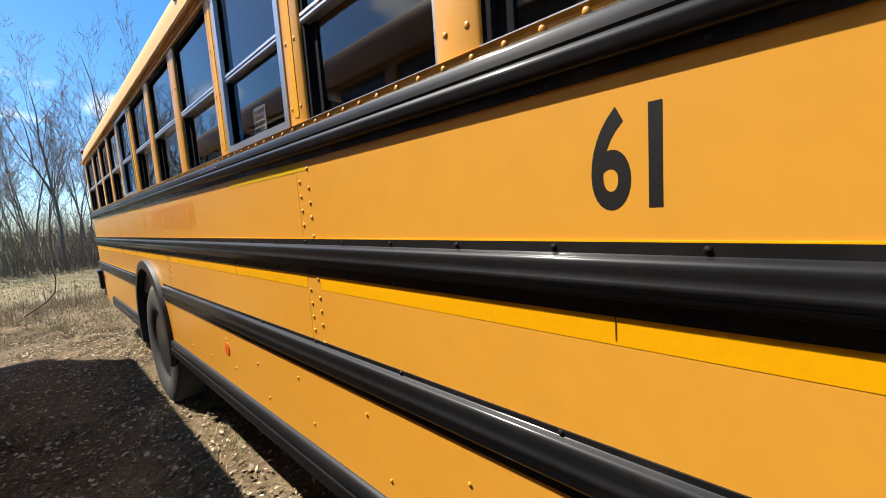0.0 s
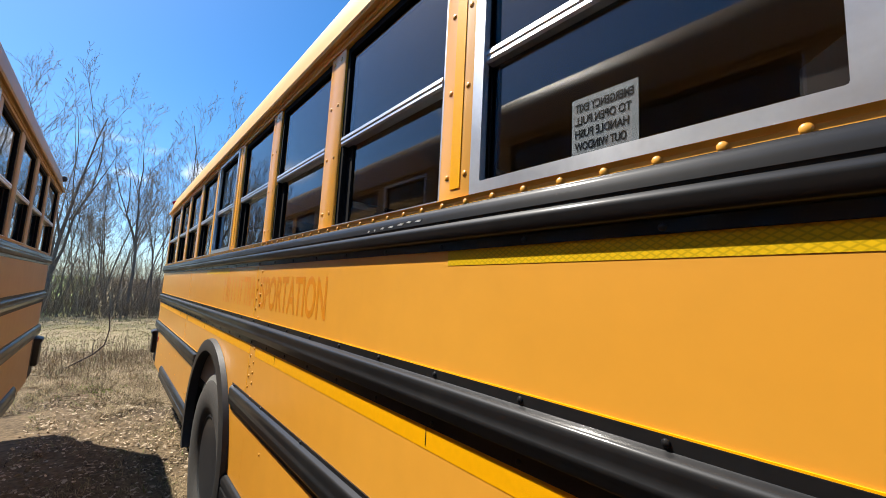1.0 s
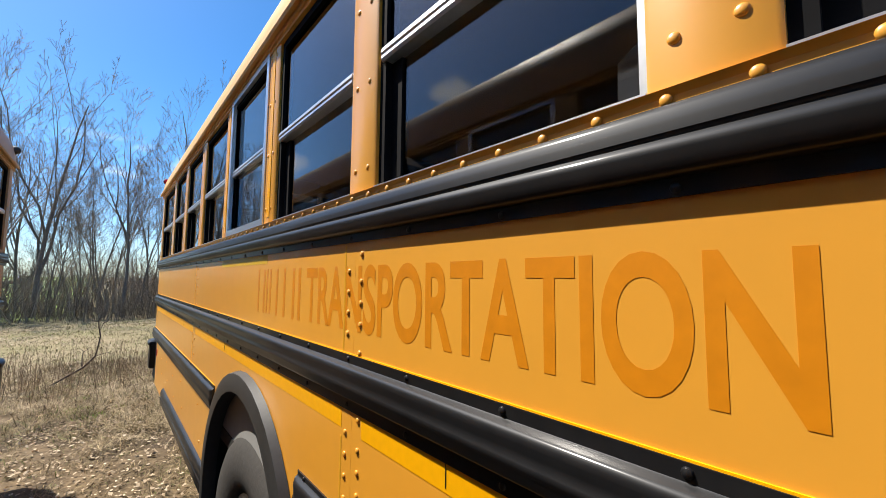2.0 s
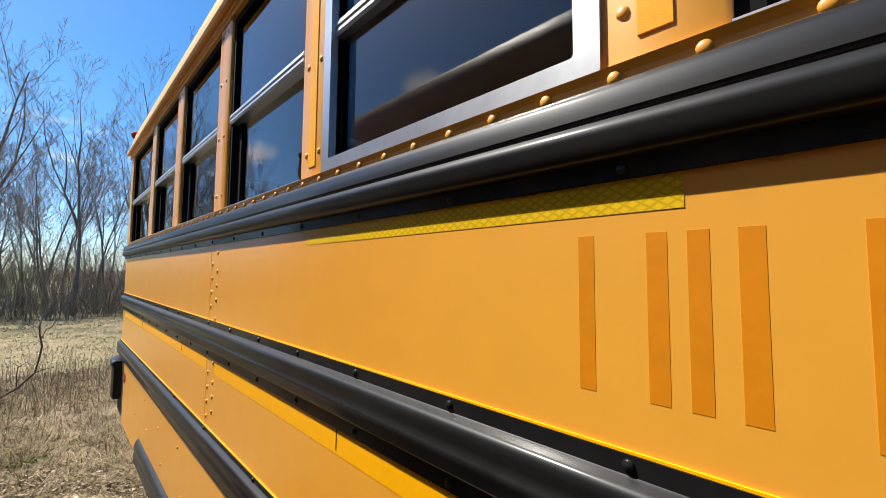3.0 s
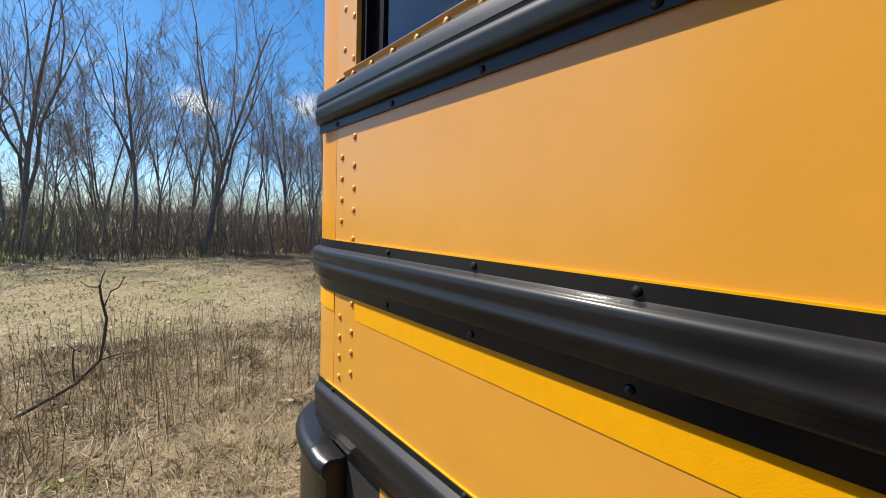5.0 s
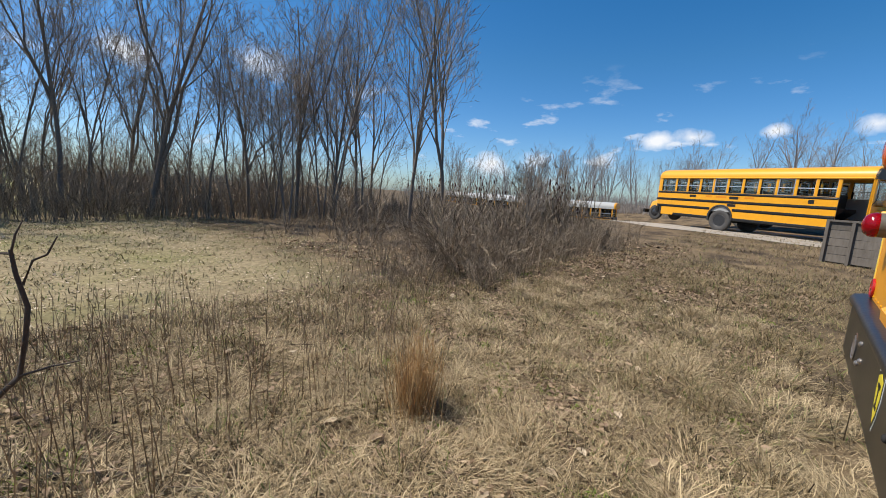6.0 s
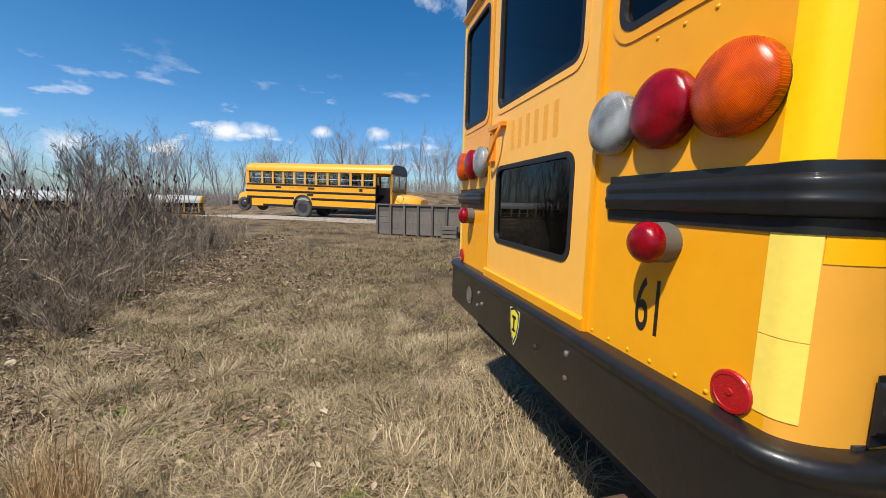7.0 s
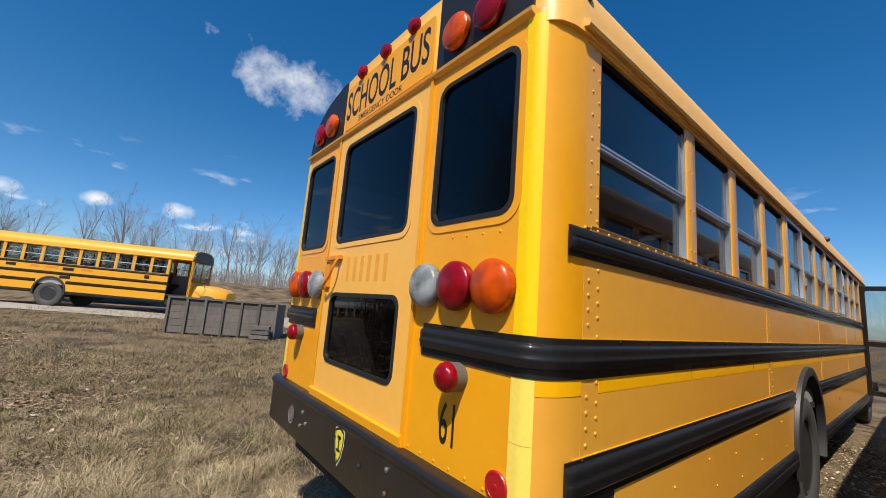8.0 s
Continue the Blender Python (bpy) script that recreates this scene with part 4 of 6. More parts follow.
            for k in range(9):
                shared("rivet", rear_rivet, rp, Matrix.Translation((X(0.11 + 0.068 * k), 0.002, 2.585)) @ Matrix.Rotation(-math.pi / 2, 4, "Z"))
        # lamps
        lamp("stop_lamp", bus, (X(0.394), 0.0, 1.612), 0.094, 0.066, red_lens, "large round red tail lamp")
        lamp("turn_lamp", bus, (X(0.204), 0.0, 1.612), 0.094, 0.066, amber_lens, "large round amber turn lamp")
        lamp("reversing_lamp", bus, (X(0.583), 0.0, 1.612), 0.091, 0.066, clear_lens, "large round clear reversing lamp")
        if detail:
            holder = new("marker_lamp")
            holder.parent = bus
            holder["label"] = "small red lamp in a grey cylindrical base"
            part("base", Geo().lathe((X(0.366), 0, 1.287), (0, 1, 0), [(0.051, 0.0), (0.050, 0.046), (0.044, 0.049)], 24), lamp_grey, holder)
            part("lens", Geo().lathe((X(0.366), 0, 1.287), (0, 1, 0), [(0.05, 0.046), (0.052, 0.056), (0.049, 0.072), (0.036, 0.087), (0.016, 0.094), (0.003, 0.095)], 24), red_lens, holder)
            part("reflector", Geo().lathe((X(0.156), 0, 0.998), (0, 1, 0), [(0.045, 0.0), (0.046, 0.005), (0.043, 0.009), (0.036, 0.0095), (0.035, 0.008), (0.008, 0.008), (0.007, 0.011), (0.001, 0.011)], 24), red_disc, bus, "round red reflector")
        # black lamp panel under the roof edge with two warning lamps
        prof = [(MID + (x - MID) * 0.915, 2.545 + (z - 2.545) * 0.915) for x, z in roof_section(48)]
        poly = [(x, z) for x, z in prof if x < 0.66 and z > 2.625]
        poly = [(poly[0][0], 2.622)] + poly + [(0.66, poly[-1][1]), (0.66, 2.622)]
        poly = [(X(x), z) for x, z in poly]
        part("warning_panel", Geo().prism(poly, R, -0.004, 0.006), letter_black, bus, "black warning lamp surround")
        lamp("warning_lamp", bus, (X(0.51), 0.006, 2.735), 0.083, 0.05, amber_lens, "round amber warning lamp")
        lamp("warning_lamp", bus, (X(0.31), 0.006, 2.725), 0.083, 0.05, red_lens, "round red warning lamp")
        # door post strips
        sx0, sx1 = sorted((X(0.668), X(0.688)))
        # added dark strip stands for the shaded gap beside the door
        gx0, gx1 = sorted((X(0.688), X(0.6965)))
        part("door_seal", Geo().box(gx0, gx1, -0.02, 0.003, 0.99, 2.57), rubber, bus)
        part("door_jamb", Geo().box(sx0, sx1, -0.02, 0.012, 0.945, 2.60), rear_paint, bus)
        # corner of the bumper, wrapped to the side
        rings = []
        for k in range(13):
            th = half * k / 12
            rings.append([(*corner(th, o), z) for o, z in BUMPER])
        part("bumper_corner", Geo().loft(rings), bumper_black, bus)
        rings = []
        for y, q in ((-CORNER_Y, 1.0), (-0.24, 1.0), (-0.262, 0.85), (-0.27, 0.3)):
            rings.append([(X(-o * q if o > 0 else 0.01), y, z - 0.03 * (-CORNER_Y - y) / 0.23) for o, z in BUMPER])
        part("bumper_end", Geo().loft(rings), bumper_black, bus)
        bx0, bx1 = sorted((X(0.005), X(0.04)))
        part("corner_skirt", Geo().box(bx0, bx1, -0.44, -0.1, 0.55, 0.96), dark_under, bus)
    # emergency door with two windows
    d0, d1 = 0.696, W - 0.696
    door = new("emergency_door")
    door.parent = bus
    door["label"] = "chalky yellow rear emergency door"
    g = Geo()
    holed(g, (d0, d1, 1.72, 2.575), (0.785, W - 0.785, 1.865, 2.505), 0.06, R, -0.02, 0.006)
    part("upper_door_panel", g, door_paint, door)
    g = Geo()
    holed(g, (d0, d1, 1.0, 1.72), (0.797, W - 0.797, 1.165, 1.565), 0.05, R, -0.02, 0.006)
    part("lower_door_panel", g, door_paint, door)
    for z0, z1, xa in ((1.865, 2.505, 0.785), (1.165, 1.565, 0.797)):
        f = Geo()
        frame_ring(f, (xa - 0.003, W - xa + 0.003, z0 - 0.003, z1 + 0.003), (xa + 0.018, W - xa - 0.018, z0 + 0.018, z1 - 0.018), 0.06, 0.046, R, -0.016, 0.010)
        part("window_seal", f, rubber, door)
        part("pane", Geo().prism(rounded(xa + 0.014, W - xa - 0.014, z0 + 0.014, z1 - 0.014, 0.048), R, -0.008, -0.004), rear_glass if detail else glazing, door).visible_shadow = False
    for z0, z1, xa in ((1.865, 2.505, 0.785),):
        f = Geo()
        frame_ring(f, (xa - 0.030, W - xa + 0.030, z0 - 0.03, z1 + 0.03), (xa - 0.003, W - xa + 0.003, z0 - 0.003, z1 + 0.003), 0.085, 0.06, R, 0.006, 0.010)
        part("lip", f, door_paint, door)
    part("door_threshold", Geo().prism([(-0.01, 0.945), (0.020, 0.945), (0.022, 0.99), (0.012, 0.999), (-0.01, 0.999)], lambda y, z, x: (x, y, z), d0 - 0.02, d1 + 0.02), rear_paint, bus)
    if detail:
        h = Geo()
        h.box(1.45, 1.66, 0.006, 0.03, 1.765, 1.787)
        h.tube([(1.47, 0.03, 1.77), (1.475, 0.05, 1.72), (1.52, 0.055, 1.65), (1.60, 0.05, 1.60), (1.63, 0.03, 1.585)], 0.009, 8)
        h.box(1.59, 1.655, 0.006, 0.024, 1.60, 1.74)
        part("door_handle", h, paint_ghost, door, "yellow-painted release handle")
        x = 1.395
        for k in range(6):
            part("faded_bar", Geo().box(x - 0.050, x - 0.012, 0.006, 0.0065, 1.632, 1.772), paint_faint, door, "faded ghost of a removed marking")
            x -= 0.083
    # header over the door
    part("header_board", Geo().prism(rounded(0.70, W - 0.70, 2.635, 2.945, 0.02), R, -0.004, 0.006), paint_rear if detail else rear_paint, bus)
    part("rear_gutter", Geo().prism([(-0.01, 2.575), (0.022, 2.590), (0.026, 2.602), (0.014, 2.612), (-0.01, 2.618)], lambda y, z, x: (x, y, z), 0.09, W - 0.09), door_paint, bus)
    for words, wid, hei, xr, z in (("SCHOOL BUS", 0.92, 0.20, 1.652, 2.705), ("EMERGENCY DOOR", 0.50, 0.042, 1.46, 2.645)):
        me = text_mesh("lettering", words, letter_black, wid, hei, bold=0.012)
        t = new("lettering", me)
        t.parent = bus
        t.matrix_basis = Matrix(((-1, 0, 0, xr), (0, 0, 1, 0.0062), (0, 1, 0, z), (0, 0, 0, 1)))
    for k in range(3):
        c = (MID + 0.29 * (k - 1), 0.0, 2.985)
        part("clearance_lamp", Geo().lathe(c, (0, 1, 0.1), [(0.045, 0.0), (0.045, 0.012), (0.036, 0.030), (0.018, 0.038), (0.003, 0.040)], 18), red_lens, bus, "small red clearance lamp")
    if detail:
        hole = new("bumper_hole")
        hole.parent = bus
        hole["label"] = "worn rim around a dark disc standing for a bumper hole"
        part("rim", Geo().lathe((1.846, 0.05, 0.79), (0, 1, 0), [(0.050, 0.0), (0.052, 0.003), (0.047, 0.005), (0.043, 0.002)], 22), steel, hole)
        # flat dark disc, its colour stands for the shade inside the hole
        part("opening", Geo().lathe((1.846, 0.05, 0.79), (0, 1, 0), [(0.044, 0.0012), (0.001, 0.0012)], 22), dark_under, hole)
    # bumper beam
    prof = BUMPER
    part("rear_bumper", Geo().prism(prof, lambda y, z, x: (x, y, z), CORNER_X, W - CORNER_X), bumper_black, bus)
    if detail:
        hole = Geo().lathe((1.855, 0.0485, 0.80), (0, 1, 0), [(0.05, 0.0), (0.05, 0.004), (0.044, 0.004), (0.042, -0.004), (0.003, -0.004)], 24)
        part("tow_eye", hole, rust, bus, "round hole worn to bare metal")
        for x, z, m in ((0.70, 0.775, rust), (0.70, 0.865, steel), (1.66, 0.85, steel), (1.68, 0.77, steel), (0.93, 0.80, dark_under), (1.60, 0.80, steel)):
            part("bumper_bolt", Geo().lathe((x, 0.05, z), (0, 1, 0), [(0.011, 0), (0.011, 0.005), (0.006, 0.009), (0.001, 0.009)], 12), m, bus)
        sh = [(0.0, -0.085), (0.028, -0.045), (0.045, 0.01), (0.046, 0.066), (0.022, 0.074), (0.0, 0.082), (-0.022, 0.074), (-0.046, 0.066), (-0.045, 0.01), (-0.028, -0.045)]
        dec = part("decal", Geo().prism([(1.145 + u * 1.12, 0.822 + v * 1.12) for u, v in sh], R, 0.05, 0.0512), sticker_mat, bus, "shield decal with dark border")
        part("decal_border", Geo().prism([(1.145 + u * 1.03, 0.822 + v * 1.03) for u, v in sh], R, 0.0512, 0.0518), letter_black, dec)
        part("decal_field", Geo().prism([(1.145 + u * 0.86, 0.824 + v * 0.86) for u, v in sh], R, 0.0518, 0.0524), shield_yellow, dec)
        g = Geo().box(1.138, 1.152, 0.0524, 0.053, 0.795, 0.862)
        g.box(1.125, 1.165, 0.0524, 0.053, 0.852, 0.866).box(1.125, 1.165, 0.0524, 0.053, 0.792, 0.804)
        part("decal_mark", g, letter_black, dec)
        for words, xr, z in (("61", 0.452, 1.037),):
            me = text_mesh("fleet_number", words, letter_black, 0.082, 0.152, bold=0.008)
            t = new("fleet_number", me)
            t.parent = bus
            t.matrix_basis = Matrix(((-1, 0, 0, xr), (0, 0, 1, 0.0006), (0, 1, 0, z), (0, 0, 0, 1)))


main_bus = make_bus("school_bus", "faded yellow school bus with black rub rails and tinted windows", "parked school buses")


def bus_lettering(bus):
    """Fleet number, faded company lettering and small discs on the right side."""
    def place(me, y, z):
        t = new(me.name, me)
        t.parent = bus
        t.matrix_basis = Matrix(((0, 0, -1, -0.0004), (-1, 0, 0, y), (0, 1, 0, z), (0, 0, 0, 1)))
        return t
    place(text_mesh("fleet_number", "61", letter_black, 0.108, 0.164, bold=0.024), -7.866, 1.512)
    for y, wid in ((-3.953, 0.017), (-4.021, 0.018), (-4.055, 0.017), (-4.092, 0.018), (-4.164, 0.018), (-4.237, 0.019), (-4.320, 0.019), (-4.368, 0.021)):
        part("faded_bar", Geo().box(-0.0005, 0.0, y - wid, y, 1.512, 1.672), paint_ghost, bus, "ghost of removed lettering")
    me = text_mesh("faded_lettering", "TRANSPORTATION", paint_ghost, 1.093, 0.158, bold=0.022)
    place(me, -4.435, 1.514)
    part("side_reflector", Geo().lathe((0, -0.497, 0.858), (-1, 0, 0), [(0.036, 0), (0.036, 0.004), (0.030, 0.006), (0.002, 0.006)], 24), red_disc, bus, "round red side reflector")
    part("side_reflector", Geo().lathe((0, -5.815, 0.846), (-1, 0, 0), [(0.036, 0), (0.036, 0.003), (0.030, 0.004), (0.002, 0.004)], 24), paint_orange, bus, "faded orange side reflector")
    # amber clearance lamp on the roof edge
    part("roof_lamp", Geo().lathe((0.035, -5.70, 2.725), (-0.9, 0, 0.45), [(0.03, -0.02), (0.034, 0.02), (0.03, 0.05), (0.018, 0.065), (0.003, 0.068)], 14), brown_lens, bus, "amber clearance lamp on the roof edge")
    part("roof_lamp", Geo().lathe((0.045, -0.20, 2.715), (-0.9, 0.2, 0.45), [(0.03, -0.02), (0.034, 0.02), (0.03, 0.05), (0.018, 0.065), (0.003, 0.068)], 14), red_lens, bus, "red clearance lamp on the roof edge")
    # entrance door standing open at the front
    door = new("entrance_door")
    door.parent = bus
    door["label"] = "black-framed glazed entrance door standing open"
    y = -9.14
    g = Geo()
    frame_ring(g, (-0.78, 0.0, 0.62, 2.48), (-0.72, -0.06, 0.70, 2.40), 0.01, 0.03, lambda x, z, yy: (x, yy, z), y - 0.02, y + 0.02, 3)
    g.box(-0.72, -0.06, y - 0.016, y + 0.016, 1.44, 1.52)
    part("frame", g, bumper_black, door)
    part("pane", Geo().box(-0.73, -0.05, y - 0.003, y + 0.003, 0.69, 2.41), clear_glass, door).visible_shadow = False
    part("exhaust_pipe", Geo().tube([(0.55, -1.2, 0.42), (0.5, -0.3, 0.42), (0.48, 0.02, 0.43)], 0.05, 14), rust, bus)


    for y, z, a in ((-5.815, 1.797, 0.012), (-5.850, 1.798, 0.010), (-5.885, 1.800, 0.020), (-5.925, 1.800, 0.026), (-5.968, 1.802, 0.030), (-6.008, 1.804, 0.024), (-6.045, 1.803, 0.028)):
        part("scuff", Geo().prism([(y, z), (y - a * 0.5, z + 0.004), (y - a, z + 0.003), (y - a * 0.7, z - 0.002)], lambda yy, zz, o: (-o, yy, zz), 0.0170, 0.0202), scuff_mat, bus, "pale scrape on the rail")
    for y in (-1.14, -2.18, -6.11, -7.90, -3.46, -5.06):
        part("tape_joint", Geo().box(-0.0019, -0.0010, y - 0.0012, y, 1.292, 1.335), letter_black, bus)


bus_lettering(main_bus)

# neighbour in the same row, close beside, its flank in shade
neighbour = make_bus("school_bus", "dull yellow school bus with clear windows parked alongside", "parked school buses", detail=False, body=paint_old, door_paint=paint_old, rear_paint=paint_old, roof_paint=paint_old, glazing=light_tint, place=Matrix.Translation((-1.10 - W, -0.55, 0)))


def neighbour_lamp():
    g = Geo().lathe((W - 0.03, -0.17, 2.70), (0.9, 0.2, 0.45), [(0.032, -0.02), (0.036, 0.02), (0.032, 0.05), (0.018, 0.066), (0.003, 0.07)], 14)
    part("roof_lamp", g, rubber, neighbour, "dark clearance lamp on the roof corner")


neighbour_lamp()

# ---- ground ----


def terr(x, y):
    """Height of the ground: nearly level by the buses, rising towards the gravel lane, hollow behind it."""
    z = GROUND + 0.018 * max(0.0, min(x, 24.0) - 5.0)
    z += 0.035 * math.sin(x * 0.9 + 1.3) * math.sin(y * 0.7) * min(1.0, max(0.0, (math.hypot(x - 0.5, y + 3) - 6) / 6))
    # hollow along the row of stored buses
    ux, uy = 0.51, 0.86
    s = max(0.0, min(30.0, (x - 33.5) * ux + (y - 11.0) * uy))
    off = math.hypot(x - 33.5 - ux * s, y - 11.0 - uy * s)
    z -= 2.05 * math.exp(-(off / 4.6) ** 2)
    bank = max(0.0, min(1.0, (x * 0.93 - y * 0.2 - 26) / 15)) * max(0.0, min(1.0, (9 - y) / 9))
    z += 2.0 * bank * bank * (3 - 2 * bank)
    return z


def ground_sheet():
    def axis(lo, hi):
        a, v = [], lo
        pts = [-3000, -900, -300, -140, -80, -50, -35]
        p = list(pts)
        x = -26.0
        while x <= 60:
            p.append(x)
            x += 0.8 if -10 < x < 26 else 2.5
        return p + [70, 90, 140, 300, 900, 3000]
    xs, ys = axis(0, 0), axis(0, 0)
    v = []
    for y in ys:
        for x in xs:
            near = max(abs(x), abs(y)) < 100
            v.append((x, y, terr(x, y) + (0.012 * noise.noise(Vector((x * 1.3, y * 1.3, 0))) if near and abs(x) < 26 else 0.0)))
    n = len(xs)
    f = [(j * n + i, j * n + i + 1, (j + 1) * n + i + 1, (j + 1) * n + i) for j in range(len(ys) - 1) for i in range(n - 1)]
    g = Geo().add(v, f)
    ob = new("ground", link_mesh("ground", g, ground_mat, 60, recalc=False))
    return tagged(ob, "dry matted spring grass field with bare patches", "ground", kind="structure")


ground_sheet()


def gravel_lane():
    """Pale gravel lane beside the far bus."""
    g = Geo()
    rings = []
    for k in range(30):
        t = k / 29
        c = Vector((27.5, 14.0)).lerp(Vector((16.0, -8.5)), t)
        s = Vector((0.89, -0.457))
        ring = []
        for w in (-1.5, -0.6, 0.6, 2.6, 4.2):
            q = c + s * (w + 0.25 * noise.noise(Vector((k * 0.4, w, 3))))
            ring.append((q.x, q.y, terr(q.x, q.y) + 0.022))
        rings.append(ring)
    g.loft(rings, closed=False, caps=False)
    tagged(new("lane", link_mesh("lane", g, gravel, 60, recalc=False)), "pale worn gravel lane across the field", "lane", kind="structure")


gravel_lane()

# ---- other buses ----
ANG = -27.2
far_bus = make_bus("school_bus", "bright yellow school bus with open door parked by the lane", "parked school buses", windows=11, detail=False, body=yellow_b, door_paint=yellow_b, rear_paint=yellow_b, roof_paint=yellow_b, glazing=clear_glass, place=pose(24.98, 7.03, 0.38, 1.0, 0, ANG))


def far_bus_marks(bus):
    g = Geo()
    y = -3.0
    for wid in (0.32, 0.5, 0.42, 0.42):
        g.box(-0.004, 0.001, y - wid, y, 1.60, 1.69)
        y -= wid + 0.22
    part("faded_lettering", g, paint_ghost, bus, "small worn lettering as plain bars")["kind"] = "stuff"
    for y, z, a, b in ((-2.1, 1.57, 0.36, 0.12), (-4.2, 1.55, 0.42, 0.13), (-7.4, 1.53, 0.2, 0.16), (-4.15, 1.19, 0.4, 0.13)):
        part("painted_patch", Geo().box(-0.006, 0.001, y - a, y, z, z + b), letter_black, bus, "black painted-over patch")
    end = pillar_y(11) - 0.06
    part("cowl_panel", Geo().prism(roof_section(), lambda x, z, y: (x, y, z), end - 0.90, end - 0.975), letter_black, bus, "black front roof cap")
    g = Geo().tube([(-0.05, end - 1.0, 1.6), (-0.32, end - 1.2, 1.75), (-0.32, end - 1.2, 2.3), (0.0, end - 1.0, 2.5)], 0.018, 6)
    part("mirror_arm", g, letter_black, bus)


far_bus_marks(far_bus)
nose_f = Vector((0.617, 0.787, 0))
small = make_bus("school_bus", "yellow school bus parked behind the lane", "parked school buses", windows=11, detail=False, body=yellow_b, door_paint=yellow_b, rear_paint=yellow_b, roof_paint=white_roof, glazing=tint_glass, rear=False, place=pose(28.95, -1.22, 0.40, 0, 0, 152.8))
for k in range(6):
    x, y = 34.2 + 0.51 * 5.2 * k, 12.2 + 0.86 * 5.2 * k
    copy_thing(small, pose(x, y, -1.70 + 0.05 * k, 0, 0, 192.0 + (k * 37 % 5)))

# ---- trees and shrubs ----


def grow(trunk, twigs, rnd, p, d, length, r, depth, levels, n_side=4):
    """One limb with its side limbs; thick ones go to trunk, thin ones to twigs."""
    segs = 8 if depth == 0 else (5 if depth < 2 else (3 if depth < levels - 1 else 2))
    path, radii = [p.copy()], [r]
    q, dd = p.copy(), d.copy()
    for k in range(segs):
        bend = 0.06 if depth == 0 else 0.17
        dd = (dd + Vector((rnd.gauss(0, bend), rnd.gauss(0, bend), rnd.gauss(0.07 if depth else 0.0, bend * 0.6)))).normalized()
        q = q + dd * (length / segs)
        path.append(q.copy())
        radii.append(max(0.0048, r * (1 - 0.80 * (k + 1) / segs)))
    (trunk if depth < 2 else twigs).tube(path, radii, 7 if depth == 0 else (5 if depth == 1 else 3), caps=False)
    if depth >= levels:
        return
    count = {0: 8, 1: 6, 2: 5, 3: n_side, 4: 3}.get(depth, 2)
    forks = rnd.choice((1, 2, 2, 3)) if depth == 0 else (1 if depth == 1 and r > 0.03 else 0)
    for k in range(count + forks):
        fork = k >= count
        if fork:
            f = rnd.uniform(0.16, 0.5)
        else:
            f = (0.26 + 0.72 * (k + rnd.random()) / count) if depth == 0 else (0.2 + 0.78 * (k + rnd.random()) / count)
        i = min(int(f * segs), segs - 1)
        o = path[i].lerp(path[i + 1], f * segs - i)
        axis = (path[i + 1] - path[i]).normalized()
        az = rnd.uniform(0, 2 * math.pi)
        side = axis.cross(Vector((math.cos(az), math.sin(az), 0.3))).normalized()
        lift = rnd.uniform(3.6, 6.0) if fork else rnd.uniform(0.8, 1.6)
        nd = (axis * lift + side * rnd.uniform(0.6, 0.95) + Vector((0, 0, 0.25))).normalized()
        nl = length * ((1.05 - f) * rnd.uniform(0.8, 1.0) if fork else rnd.uniform(0.32, 0.56) * (1.15 - 0.5 * f))
        nr = radii[i] * (rnd.uniform(0.62, 0.8) if fork else rnd.uniform(0.32, 0.5))
        grow(trunk, twigs, rnd, o, nd, nl, max(0.0048, nr), depth + 1, levels, n_side)


def make_tree(seed, height, radius, stems=1, levels=4, twig=None, label="bare grey tree without leaves", category="tree", group="bare trees", n_side=3):
    rnd = random.Random(seed)
    tree = thing("bare_tree", label, category, group)
    tr, tw = Geo(), Geo()
    for s in range(stems):
        az = rnd.uniform(0, 6.28)
        lean = 0.05 if stems == 1 else 0.16
        grow(tr, tw, rnd, Vector((0.1 * math.cos(az) * (stems > 1), 0.1 * math.sin(az) * (stems > 1), -0.15)), Vector((lean * math.cos(az), lean * math.sin(az), 1)).normalized(), height * rnd.uniform(0.86, 1.0), radius, 0, levels, n_side)
    part("trunk", tr, bark, tree, smooth=60)
    part("crown", tw, twig or twig_mat, tree, "fine bare twigs", smooth=0)
    return tree


def place_tree(tree, x, y, s=1.0, rz=0.0, tilt=0.0):
    t = copy_thing(tree, pose(x, y, terr(x, y), tilt, 0, rz))
    t.scale = (s, s, s)
    return t


rng = random.Random(11)
KINDS = [make_tree(100 + k, h, r, st) for k, (h, r, st) in enumerate(((9.5, 0.085, 1), (8.4, 0.05, 1), (10.5, 0.105, 1), (7.6, 0.05, 2), (8.8, 0.06, 1)))]
TREES = [(-3.4, 16.0), (4.4, 15.1), (8.2, 14.6), (-0.2, 20.4), (-5.8, 16.8), (-4.9, 16.2), (-4.1, 18.5), (-2.6, 17.2), (-2.2, 17.9), (-0.6, 18.4), (0.5, 16.4), (0.9, 17.1), (2.4, 16.0), (2.9, 16.8), (3.7, 15.2), (5.0, 15.6), (5.5, 14.6), (6.9, 15.0), (7.5, 14.2), (8.9, 13.6), (9.5, 14.8), (10.6, 15.4),
         (-6.8, 21.0), (-1.5, 22.5), (2.0, 22.0), (6.2, 20.0), (9.4, 19.0), (4.2, 25.0), (5.2, 12.6), (6.8, 12.0)]
for k, (x, y) in enumerate(TREES):
    place_tree(KINDS[k % 5], x + rng.uniform(-0.3, 0.3), y + rng.uniform(-0.3, 0.3), rng.uniform(0.62, 0.96), rng.uniform(0, 360), rng.uniform(-7, 7))
